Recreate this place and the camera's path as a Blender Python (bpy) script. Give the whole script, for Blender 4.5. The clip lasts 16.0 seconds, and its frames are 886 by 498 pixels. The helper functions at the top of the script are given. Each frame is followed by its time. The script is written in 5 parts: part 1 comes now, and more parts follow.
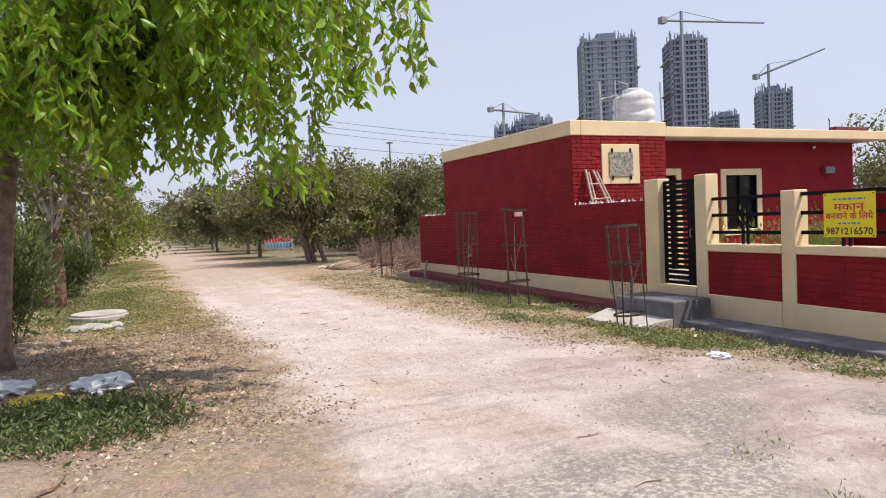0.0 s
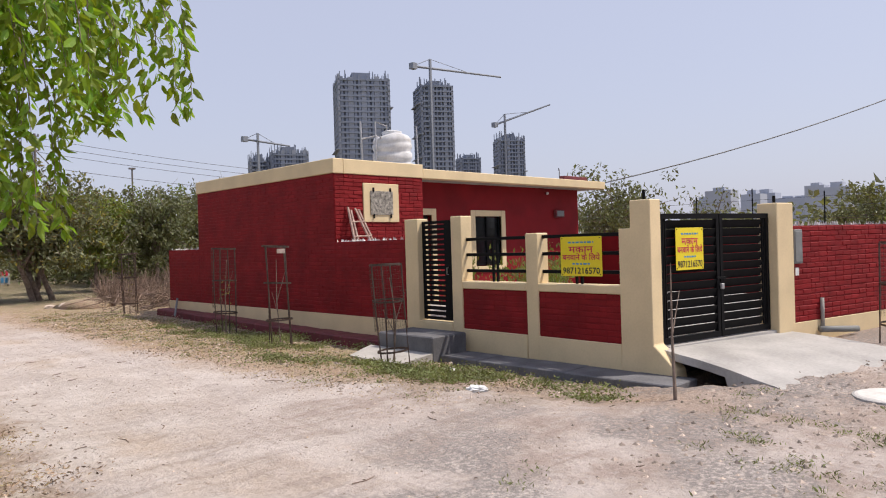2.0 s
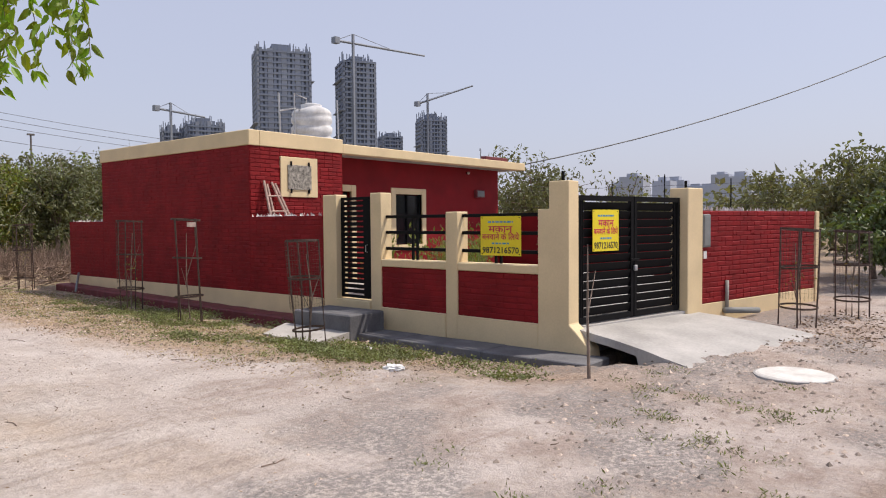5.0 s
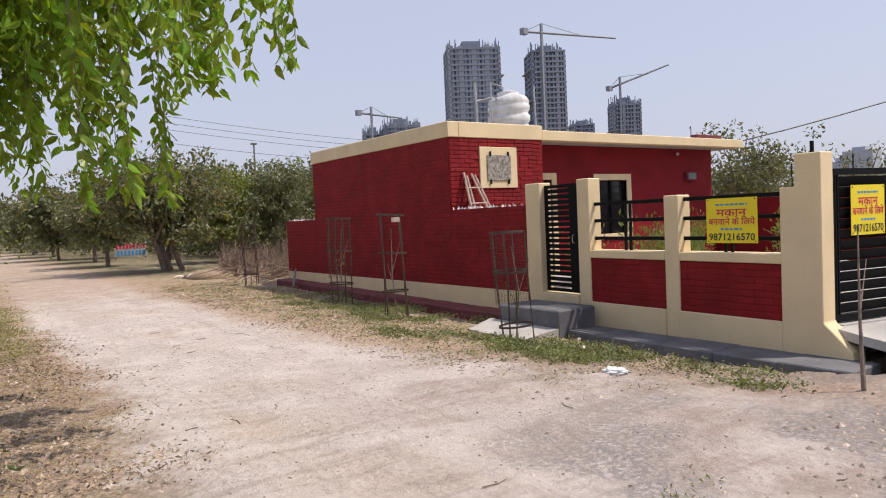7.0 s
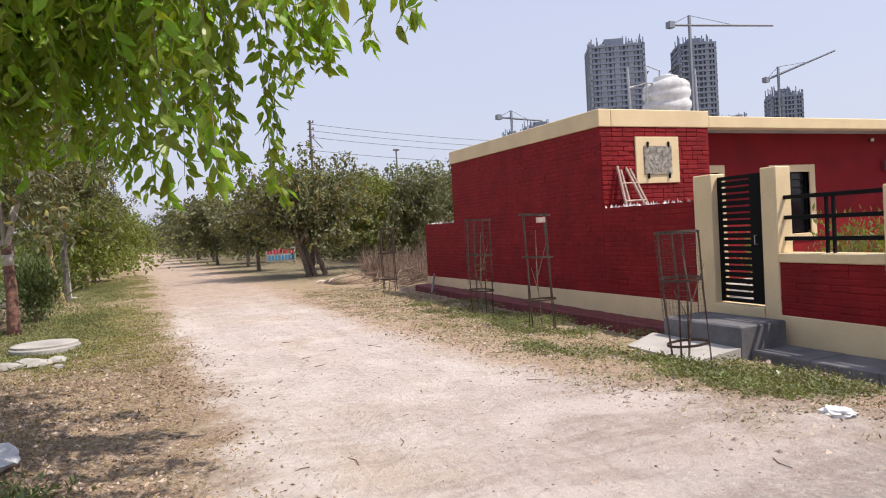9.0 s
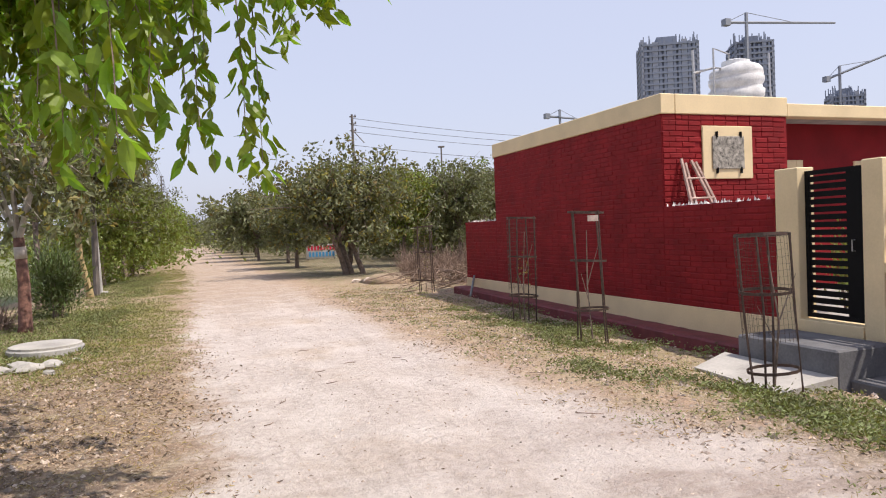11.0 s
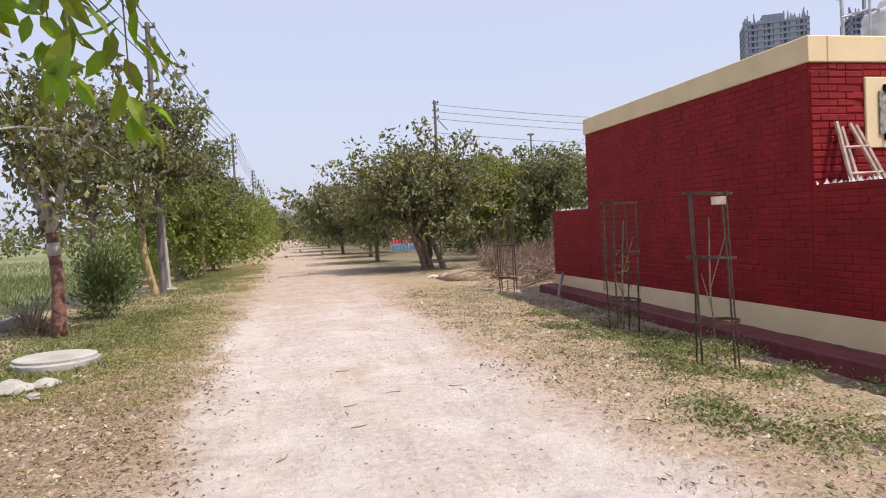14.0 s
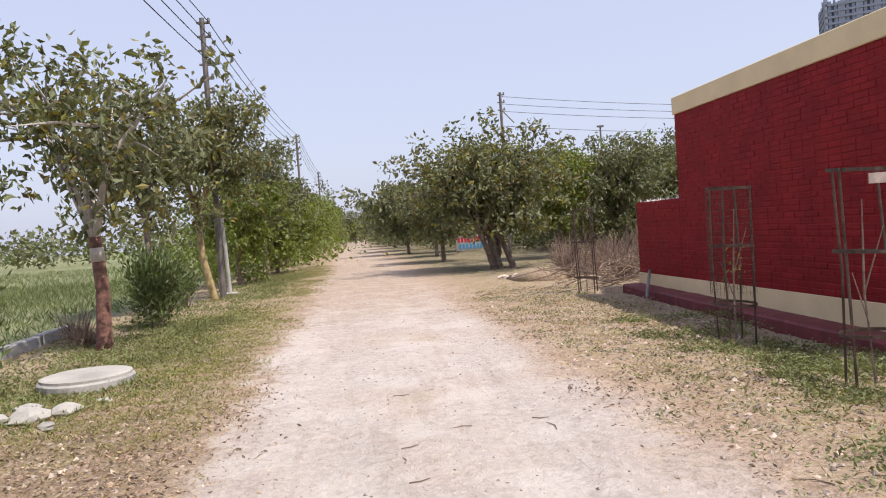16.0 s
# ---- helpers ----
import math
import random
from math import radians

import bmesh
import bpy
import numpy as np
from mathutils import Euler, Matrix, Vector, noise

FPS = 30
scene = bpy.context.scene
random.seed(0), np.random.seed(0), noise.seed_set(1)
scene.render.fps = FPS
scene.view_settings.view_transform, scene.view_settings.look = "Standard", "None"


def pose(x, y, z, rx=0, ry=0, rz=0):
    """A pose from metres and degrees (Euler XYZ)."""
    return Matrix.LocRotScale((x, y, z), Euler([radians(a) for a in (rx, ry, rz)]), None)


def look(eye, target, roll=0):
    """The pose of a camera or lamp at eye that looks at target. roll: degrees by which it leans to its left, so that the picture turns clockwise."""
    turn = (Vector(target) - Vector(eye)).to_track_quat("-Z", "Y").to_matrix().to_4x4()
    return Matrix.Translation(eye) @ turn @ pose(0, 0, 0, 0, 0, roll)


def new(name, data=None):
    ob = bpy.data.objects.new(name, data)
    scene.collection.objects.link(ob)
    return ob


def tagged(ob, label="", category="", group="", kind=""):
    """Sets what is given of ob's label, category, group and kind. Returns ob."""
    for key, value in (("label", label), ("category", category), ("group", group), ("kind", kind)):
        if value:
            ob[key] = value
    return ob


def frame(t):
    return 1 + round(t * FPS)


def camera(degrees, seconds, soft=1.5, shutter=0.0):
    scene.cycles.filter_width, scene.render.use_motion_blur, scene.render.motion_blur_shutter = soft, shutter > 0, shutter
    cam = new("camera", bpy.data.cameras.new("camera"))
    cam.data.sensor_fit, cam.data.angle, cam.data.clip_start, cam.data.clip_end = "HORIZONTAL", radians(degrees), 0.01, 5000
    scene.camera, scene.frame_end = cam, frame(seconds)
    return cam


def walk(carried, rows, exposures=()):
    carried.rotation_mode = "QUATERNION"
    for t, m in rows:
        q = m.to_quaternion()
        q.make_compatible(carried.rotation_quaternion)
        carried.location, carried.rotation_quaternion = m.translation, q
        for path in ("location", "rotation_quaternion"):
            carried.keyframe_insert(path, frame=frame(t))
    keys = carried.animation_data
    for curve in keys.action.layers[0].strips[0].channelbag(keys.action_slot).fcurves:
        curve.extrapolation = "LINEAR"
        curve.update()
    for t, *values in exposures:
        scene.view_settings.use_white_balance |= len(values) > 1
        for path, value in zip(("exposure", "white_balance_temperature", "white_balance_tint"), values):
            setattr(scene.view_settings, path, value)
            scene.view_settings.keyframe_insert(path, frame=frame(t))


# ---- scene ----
cam = camera(64.1, 16.0, soft=1.1)
PATH = [
    (0, (-8.237, -11.713, 1.539), (-7.405, -9.896, 1.456), -2.4),
    (0.5, (-8.288, -11.736, 1.579), (-7.332, -9.981, 1.505), -2.4),
    (1, (-8.325, -11.704, 1.588), (-7.201, -10.05, 1.539), -2.2),
    (1.5, (-8.279, -11.633, 1.593), (-7.004, -10.093, 1.569), -1.9),
    (2, (-8.331, -11.605, 1.618), (-6.934, -10.174, 1.604), -1.7),
    (2.5, (-8.338, -11.594, 1.606), (-6.86, -10.246, 1.595), -1.3),
    (3, (-8.337, -11.611, 1.623), (-6.795, -10.337, 1.599), -0.9),
    (5.5, (-8.136, -11.46, 1.582), (-6.595, -10.189, 1.489), -0.3),
    (6, (-8.034, -11.363, 1.576), (-6.611, -9.961, 1.48), -0.9),
    (6.5, (-7.98, -11.142, 1.585), (-6.692, -9.615, 1.491), -1.8),
    (7, (-7.914, -10.905, 1.575), (-6.763, -9.272, 1.487), -2.5),
    (7.5, (-7.747, -10.649, 1.571), (-6.715, -8.937, 1.495), -3.1),
    (8, (-7.647, -10.407, 1.552), (-6.722, -8.635, 1.488), -3.4),
    (8.5, (-7.562, -10.107, 1.556), (-6.714, -8.297, 1.495), -3.3),
    (9, (-7.354, -9.856, 1.528), (-6.546, -8.028, 1.471), -3.2),
    (11.5, (-6.627, -8.446, 1.49), (-5.97, -6.558, 1.437), -2.2),
    (12, (-6.468, -8.116, 1.454), (-5.843, -6.217, 1.403), -2.3),
    (12.5, (-6.296, -7.838, 1.467), (-5.695, -5.931, 1.413), -2.5),
    (13, (-6.19, -7.53, 1.473), (-5.632, -5.61, 1.411), -2.8),
    (13.5, (-6.058, -7.204, 1.447), (-5.56, -5.269, 1.382), -2.9),
    (14, (-5.871, -6.899, 1.462), (-5.431, -4.949, 1.397), -2.8),
    (14.5, (-5.819, -6.599, 1.447), (-5.442, -4.636, 1.388), -3.0),
    (15, (-5.792, -6.271, 1.458), (-5.473, -4.298, 1.398), -3.2),
    (15.5, (-5.699, -5.939, 1.457), (-5.415, -3.96, 1.4), -3.5),
    (16, (-5.678, -5.63, 1.426), (-5.423, -3.647, 1.368), -4.0),
]
walk(cam, [(t, look(eye, target, roll)) for t, eye, target, roll in PATH],
     [(0.0, 0.25, 6650, 13), (1.5, 0.05, 6650, 13), (6.0, 0.0, 6650, 13), (8.5, 0.2, 6650, 13), (12.0, 0.28, 6650, 13), (16.0, 0.28, 6500, 13)])

# world and sun
SUN_AZ, SUN_EL = 130.0, 59.0
world = bpy.data.worlds.new("sky")
scene.world = world
world.use_nodes = True
wn = world.node_tree.nodes
sky = wn.new("ShaderNodeTexSky")
sky.sky_type = "NISHITA"
sky.sun_disc = False
sky.sun_elevation, sky.sun_rotation = radians(SUN_EL), radians(SUN_AZ)
sky.air_density, sky.dust_density, sky.ozone_density = 1.2, 2.5, 1.5
wn["Background"].inputs["Strength"].default_value = 0.14
haze = wn.new("ShaderNodeMixRGB")  # even spring haze over the clear sky
haze.inputs[0].default_value = 0.72
haze.inputs[2].default_value = (4.2, 4.5, 5.75, 1)
world.node_tree.links.new(sky.outputs["Color"], haze.inputs[1])
world.node_tree.links.new(haze.outputs["Color"], wn["Background"].inputs["Color"])
sun_data = bpy.data.lights.new("sun", "SUN")
sun_data.energy, sun_data.angle, sun_data.color = 4.2, radians(0.6), (1.0, 0.925, 0.81)
sun = new("sun", sun_data)
toward = Vector((math.sin(radians(SUN_AZ)) * math.cos(radians(SUN_EL)),
                 math.cos(radians(SUN_AZ)) * math.cos(radians(SUN_EL)), math.sin(radians(SUN_EL))))
sun.matrix_world = look(toward * 60, (0, 0, 0))


# ---- materials ----
def mat(name, color, rough=0.8, metal=0.0, var=0.25, scale=6.0, fine=60.0, bump=0.3, bump_dist=0.01,
        island=0.0, per_object=0.0, second=None, leafy=0.0, spec=0.5):
    """A surface with coarse and fine variation of its colour, and relief."""
    m = bpy.data.materials.new(name)
    m.use_nodes = True
    n, l = m.node_tree.nodes, m.node_tree.links
    p = n["Principled BSDF"]
    p.inputs["Roughness"].default_value = rough
    p.inputs["Metallic"].default_value = metal
    p.inputs["Specular IOR Level"].default_value = spec
    tc = n.new("ShaderNodeNewGeometry")
    n1 = n.new("ShaderNodeTexNoise")
    n1.inputs["Scale"].default_value, n1.inputs["Detail"].default_value = scale, 5
    n2 = n.new("ShaderNodeTexNoise")
    n2.inputs["Scale"].default_value, n2.inputs["Detail"].default_value = fine, 4
    l.new(tc.outputs["Position"], n1.inputs["Vector"])
    l.new(tc.outputs["Position"], n2.inputs["Vector"])
    add = n.new("ShaderNodeMath")
    add.operation = "MULTIPLY_ADD"
    add.inputs[1].default_value = 0.45
    l.new(n2.outputs["Fac"], add.inputs[0])
    l.new(n1.outputs["Fac"], add.inputs[2])
    ramp = n.new("ShaderNodeValToRGB")
    dark = [c * (1 - var) for c in color]
    light = second or [min(1, c * (1 + var)) for c in color]
    ramp.color_ramp.elements[0].position, ramp.color_ramp.elements[0].color = 0.5, (*dark, 1)
    ramp.color_ramp.elements[1].position, ramp.color_ramp.elements[1].color = 0.98, (*light, 1)
    l.new(add.outputs[0], ramp.inputs[0])
    out = ramp.outputs[0]
    if island or per_object:
        hsv = n.new("ShaderNodeHueSaturation")
        src = tc.outputs["Random Per Island"]
        if per_object:
            src = n.new("ShaderNodeObjectInfo").outputs["Random"]
        amount = island or per_object
        mr = n.new("ShaderNodeMapRange")
        mr.inputs[3].default_value, mr.inputs[4].default_value = 1 - amount, 1 + amount
        l.new(src, mr.inputs[0])
        l.new(mr.outputs[0], hsv.inputs["Value"])
        if leafy:
            mh = n.new("ShaderNodeMapRange")
            mh.inputs[3].default_value, mh.inputs[4].default_value = 0.5 - 0.035, 0.5 + 0.02
            l.new(src, mh.inputs[0])
            l.new(mh.outputs[0], hsv.inputs["Hue"])
        l.new(out, hsv.inputs["Color"])
        out = hsv.outputs[0]
    l.new(out, p.inputs["Base Color"])
    if bump:
        b = n.new("ShaderNodeBump")
        b.inputs["Strength"].default_value, b.inputs["Distance"].default_value = bump, bump_dist
        l.new(add.outputs[0], b.inputs["Height"])
        l.new(b.outputs[0], p.inputs["Normal"])
    if leafy:
        t = n.new("ShaderNodeBsdfTranslucent")
        g = n.new("ShaderNodeMixRGB")
        g.blend_type = "MULTIPLY"
        g.inputs[0].default_value = 1
        g.inputs[2].default_value = (1.6, 1.5, 0.55, 1)
        l.new(out, g.inputs[1])
        l.new(g.outputs[0], t.inputs["Color"])
        mix = n.new("ShaderNodeMixShader")
        mix.inputs[0].default_value = leafy
        l.new(p.outputs[0], mix.inputs[1])
        l.new(t.outputs[0], mix.inputs[2])
        l.new(mix.outputs[0], n["Material Output"].inputs["Surface"])
    return m


M_RED = mat("red_wall_paint", spec=0.25, color=(0.215, 0.008, 0.012), rough=0.72, var=0.22, scale=1.4, fine=35, bump=0.35, bump_dist=0.008)
M_REDB = mat("red_brick_paint", spec=0.25, color=(0.225, 0.010, 0.013), rough=0.7, var=0.25, scale=2.2, fine=45, bump=0.45, bump_dist=0.006, per_object=0.07)
M_REDS = mat("red_brick_paint_joined", spec=0.25, color=(0.222, 0.010, 0.013), rough=0.7, var=0.25, scale=2.2, fine=45, bump=0.45, bump_dist=0.006, island=0.06)
M_CREAM = mat("cream_paint", (0.72, 0.57, 0.345), 0.65, var=0.09, scale=1.8, fine=40, bump=0.12, bump_dist=0.004)
M_MAROON = mat("maroon_ledge_paint", (0.16, 0.03, 0.035), 0.7, var=0.35, scale=4, fine=50, bump=0.4)
M_BLACK = mat("black_metal_paint", spec=0.12, color=(0.006, 0.006, 0.007), rough=0.6, var=0.2, scale=10, fine=90, bump=0.05, bump_dist=0.002)
M_RUST = mat("rusty_iron", (0.085, 0.056, 0.045), 0.6, 0.35, var=0.5, scale=14, fine=90, bump=0.4, bump_dist=0.003)
M_CONC = mat("grey_concrete", (0.36, 0.35, 0.34), 0.9, var=0.3, scale=3, fine=40, bump=0.5, bump_dist=0.012)
# dark grey with shade put into the colour, the surface is dry
M_DCONC = mat("shade_dark_concrete", (0.13, 0.13, 0.14), 0.85, var=0.35, scale=3, fine=40, bump=0.5, bump_dist=0.012)
M_RAMP = mat("trowelled_concrete", (0.40, 0.385, 0.37), 0.9, var=0.22, scale=1.6, fine=24, bump=0.5, bump_dist=0.012)
M_PALE = mat("pale_concrete", (0.40, 0.38, 0.355), 0.9, var=0.25, scale=2, fine=30, bump=0.5, bump_dist=0.012)
M_CLOTH = mat("white_wrapping_cloth", (0.60, 0.60, 0.61), 0.8, var=0.22, scale=4, fine=30, bump=0.5, bump_dist=0.02)
M_TIN = mat("faded_tin", (0.42, 0.33, 0.29), 0.6, 0.2, var=0.3, scale=9, bump=0.1)
M_WHITEPL = mat("white_plastic", (0.7, 0.7, 0.7), 0.4, var=0.06, scale=5, fine=30, bump=0.1)
M_STONE = mat("grey_carved_stone", (0.20, 0.185, 0.165), 0.8, second=(0.5, 0.46, 0.40), var=0.7, scale=16, fine=60, bump=0.8, bump_dist=0.01)
M_YELLOW = mat("yellow_sign_sheet", (0.83, 0.66, 0.02), 0.45, var=0.05, scale=4, bump=0.05)
M_INKRED = mat("red_ink", (0.55, 0.02, 0.06), 0.5, var=0.05, bump=0)
M_INKBLK = mat("black_ink", (0.015, 0.015, 0.03), 0.5, var=0.05, bump=0)
M_INKBLU = mat("blue_ink", (0.05, 0.25, 0.5), 0.5, var=0.05, bump=0)
M_PIPE = mat("galvanised_pipe", (0.45, 0.45, 0.46), 0.45, 0.6, var=0.2, scale=12, bump=0.1)
M_LID = mat("limewashed_concrete", (0.60, 0.58, 0.55), 0.9, var=0.2, scale=4, fine=30, bump=0.3)
M_WOOD = mat("weathered_pale_wood", (0.45, 0.32, 0.27), 0.8, var=0.35, scale=10, fine=80, bump=0.3)
M_BARK = mat("grey_brown_bark", (0.2, 0.15, 0.12), 0.9, var=0.45, scale=9, fine=45, bump=0.8, bump_dist=0.02)
M_BARKRED = mat("red_ochre_bark", (0.17, 0.085, 0.065), 0.9, var=0.55, scale=11, fine=45, bump=0.9, bump_dist=0.02)
M_BARKYEL = mat("yellowish_bark", (0.34, 0.26, 0.13), 0.9, var=0.4, scale=9, fine=45, bump=0.6, bump_dist=0.02)
M_LIME = mat("limewash", (0.45, 0.4, 0.36), 0.9, var=0.3, scale=9, fine=60, bump=0.3)
M_TWIG = mat("dry_twigs", (0.24, 0.17, 0.13), 0.9, var=0.35, scale=9, bump=0.2, island=0.35)
M_LEAFN = mat("bright_drooping_leaf", (0.17, 0.28, 0.028), 0.38, var=0.2, scale=1.2, fine=40, bump=0.1, bump_dist=0.003, island=0.32, leafy=0.45)
M_LEAFD = mat("dusty_green_leaf", (0.135, 0.148, 0.075), 0.55, var=0.3, scale=0.8, fine=30, bump=0.1, bump_dist=0.003, island=0.45, leafy=0.25)
M_LEAFB = mat("fresh_green_leaf", (0.15, 0.19, 0.045), 0.5, var=0.25, scale=0.9, fine=30, bump=0.1, bump_dist=0.003, island=0.35, leafy=0.35)
M_LEAFO = mat("bush_leaf", (0.09, 0.125, 0.042), 0.45, var=0.25, scale=2, fine=30, bump=0.1, bump_dist=0.003, island=0.4, leafy=0.25)
M_LEAFY = mat("yellowing_leaf", (0.22, 0.19, 0.05), 0.6, var=0.25, scale=0.8, fine=30, bump=0.1, bump_dist=0.003, island=0.4, leafy=0.3)
M_SHORT = mat("short_olive_grass", (0.23, 0.235, 0.08), 0.8, var=0.3, scale=1.3, fine=30, bump=0, island=0.4, leafy=0.2)
M_WEED = mat("verge_weed", (0.165, 0.19, 0.078), 0.6, var=0.3, scale=1.5, fine=30, bump=0, island=0.45, leafy=0.25)
M_DRYG = mat("dry_grass", (0.32, 0.25, 0.12), 0.8, var=0.3, scale=2, fine=30, bump=0, island=0.35, leafy=0.2)
M_LITTER = mat("dead_leaf", (0.32, 0.235, 0.165), 0.8, var=0.4, scale=3, fine=40, bump=0, island=0.6)
M_CROP = mat("green_crop", (0.13, 0.16, 0.07), 0.7, var=0.25, scale=0.5, fine=10, bump=0, island=0.3, leafy=0.3)
M_PEBBLE = mat("pebble", (0.38, 0.31, 0.26), 0.9, var=0.4, scale=8, fine=60, bump=0.3, island=0.6)
# distance haze is put into these far things' blue-grey base colours
M_TOWER = mat("haze_tinted_bare_concrete", (0.215, 0.245, 0.31), 0.95, var=0.12, scale=0.05, fine=0.5, bump=0)
M_TOWERL = mat("haze_tinted_pale_concrete", (0.28, 0.305, 0.36), 0.95, var=0.12, scale=0.05, fine=0.5, bump=0)
M_TOWERD = mat("haze_tinted_dark_core", (0.13, 0.15, 0.195), 0.95, var=0.1, scale=0.05, fine=0.5, bump=0)
M_HAZE = mat("haze_tinted_far_block", (0.40, 0.43, 0.50), 0.95, var=0.08, scale=0.02, fine=0.3, bump=0)
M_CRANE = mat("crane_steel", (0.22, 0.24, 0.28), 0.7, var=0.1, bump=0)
M_WIRE = mat("dark_cable", (0.03, 0.03, 0.035), 0.6, var=0.1, bump=0)
M_POLE = mat("weathered_pole_steel", (0.16, 0.14, 0.13), 0.7, 0.3, var=0.3, scale=4, bump=0.2)
M_INT = mat("dim_interior_plaster", (0.3, 0.28, 0.26), 0.9, var=0.1, bump=0.1)
M_GLASSY = mat("dark_window_glass", (0.02, 0.022, 0.025), 0.12, var=0.1, bump=0)
M_SHARD = mat("pale_glass_shards", (0.62, 0.62, 0.6), 0.2, var=0.2, scale=20, bump=0, island=0.3)
M_BAGG = mat("grey_plastic_sack", (0.55, 0.56, 0.6), 0.45, var=0.2, scale=7, bump=0.4)
M_BAGY = mat("yellow_plastic_sack", (0.6, 0.42, 0.02), 0.4, var=0.3, scale=7, bump=0.4)
M_METER = mat("grey_meter_box", (0.2, 0.21, 0.21), 0.6, var=0.15, bump=0.1)


def ground_material():
    m = bpy.data.materials.new("sandy_ground")
    m.use_nodes = True
    n, l = m.node_tree.nodes, m.node_tree.links
    p = n["Principled BSDF"]
    p.inputs["Roughness"].default_value = 0.95
    p.inputs["Specular IOR Level"].default_value = 0.2
    geo = n.new("ShaderNodeNewGeometry")
    sep = n.new("ShaderNodeSeparateXYZ")
    l.new(geo.outputs["Position"], sep.inputs[0])

    def noise_(scale, detail=5.0, rough=0.6):
        t = n.new("ShaderNodeTexNoise")
        t.inputs["Scale"].default_value, t.inputs["Detail"].default_value = scale, detail
        t.inputs["Roughness"].default_value = rough
        l.new(geo.outputs["Position"], t.inputs["Vector"])
        return t.outputs["Fac"]

    def math_(op, a, b, c=None):
        t = n.new("ShaderNodeMath")
        t.operation = op
        for i, v in enumerate((a, b, c)):
            if v is None:
                continue
            if isinstance(v, (int, float)):
                t.inputs[i].default_value = v
            else:
                l.new(v, t.inputs[i])
        return t.outputs[0]

    def step_(v, lo, hi):
        t = n.new("ShaderNodeMapRange")
        t.interpolation_type = "SMOOTHSTEP"
        t.inputs[1].default_value, t.inputs[2].default_value = lo, hi
        l.new(v, t.inputs[0])
        return t.outputs[0]

    def mix_(f, a, b):
        t = n.new("ShaderNodeMixRGB")
        if isinstance(f, (int, float)):
            t.inputs[0].default_value = f
        else:
            l.new(f, t.inputs[0])
        for i, v in ((1, a), (2, b)):
            if isinstance(v, tuple):
                t.inputs[i].default_value = (*v, 1)
            else:
                l.new(v, t.inputs[i])
        return t.outputs[0]

    big, mid, fine, grit = noise_(0.45), noise_(2.6), noise_(14, 6), noise_(75, 4, 0.7)
    wob = math_("MULTIPLY_ADD", big, 1.5, -0.75)
    wob = math_("ADD", wob, math_("MULTIPLY_ADD", mid, 0.9, -0.45))
    x = math_("ADD", sep.outputs[0], wob)
    y = math_("ADD", sep.outputs[1], wob)
    sand = mix_(step_(mid, 0.35, 0.7), GC["sand_a"], GC["sand_b"])
    road = mix_(step_(fine, 0.35, 0.65), GC["road_a"], GC["road_b"])
    road = mix_(step_(big, 0.5, 0.75), road, GC["road_c"])
    # the packed lane, widening into the open crossing in the south
    near = step_(y, -2.0, -8.0)
    left = math_("SUBTRACT", x, math_("MULTIPLY_ADD", near, -0.4, -6.7))
    right = math_("SUBTRACT", math_("MULTIPLY_ADD", near, 1.6, -3.8), x)
    lane = math_("MULTIPLY", step_(left, -0.25, 0.3), step_(right, -0.4, 0.4))
    lane = math_("MULTIPLY", lane, math_("SUBTRACT", 1.0, math_("MULTIPLY", step_(y, 1.5, 12.0), 0.75)))
    cross = math_("MULTIPLY", step_(y, -7.6, -9.2), step_(x, -9.0, -7.6))
    lane = math_("MAXIMUM", lane, math_("MULTIPLY", cross, 0.8))
    col = mix_(lane, sand, road)
    # verges with thin dry growth
    verge = math_("MAXIMUM", step_(x, -6.6, -7.3), math_("MULTIPLY", step_(x, -3.6, -2.6), step_(y, -7.8, -6.6)))
    verge = math_("MULTIPLY", verge, step_(math_("ADD", sep.outputs[1], wob), -8.0, -7.0))
    grass = mix_(step_(mid, 0.4, 0.65), GC["grass_a"], GC["grass_b"])
    patchy = step_(math_("MULTIPLY_ADD", fine, 0.5, math_("MULTIPLY", mid, 0.8)), 0.55, 0.78)
    col = mix_(math_("MULTIPLY", verge, math_("MULTIPLY", patchy, 0.85)), col, grass)
    # fallen leaves rotted into the soil under the near tree
    dirt = math_("MULTIPLY", math_("MULTIPLY", step_(x, -6.4, -7.3), step_(y, 1.5, -1.0)), step_(y, -7.5, -6.0))
    col = mix_(math_("MULTIPLY", dirt, step_(fine, 0.38, 0.6)), col, GC["soil"])
    # field beyond the kerb
    field = step_(sep.outputs[0], -10.9, -11.2)
    col = mix_(field, col, mix_(step_(big, 0.35, 0.65), GC["crop_a"], GC["crop_b"]))
    # green ground below the far trees, darkened in colour for their shade
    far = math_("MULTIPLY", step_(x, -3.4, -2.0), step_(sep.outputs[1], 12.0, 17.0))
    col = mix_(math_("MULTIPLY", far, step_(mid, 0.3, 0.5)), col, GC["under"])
    # tyre streaks along the lane and sweeping across the open corner
    def streak_(rot, sx, sy):
        mp = n.new("ShaderNodeMapping")
        mp.inputs["Rotation"].default_value = (0, 0, radians(rot))
        mp.inputs["Scale"].default_value = (sx, sy, 1)
        l.new(geo.outputs["Position"], mp.inputs[0])
        t = n.new("ShaderNodeTexNoise")
        t.inputs["Scale"].default_value, t.inputs["Detail"].default_value = 1.0, 5
        t.inputs["Distortion"].default_value = 0.6
        l.new(mp.outputs[0], t.inputs["Vector"])
        return t.outputs["Fac"]
    s_a = step_(streak_(0, 7.0, 0.5), 0.52, 0.66)
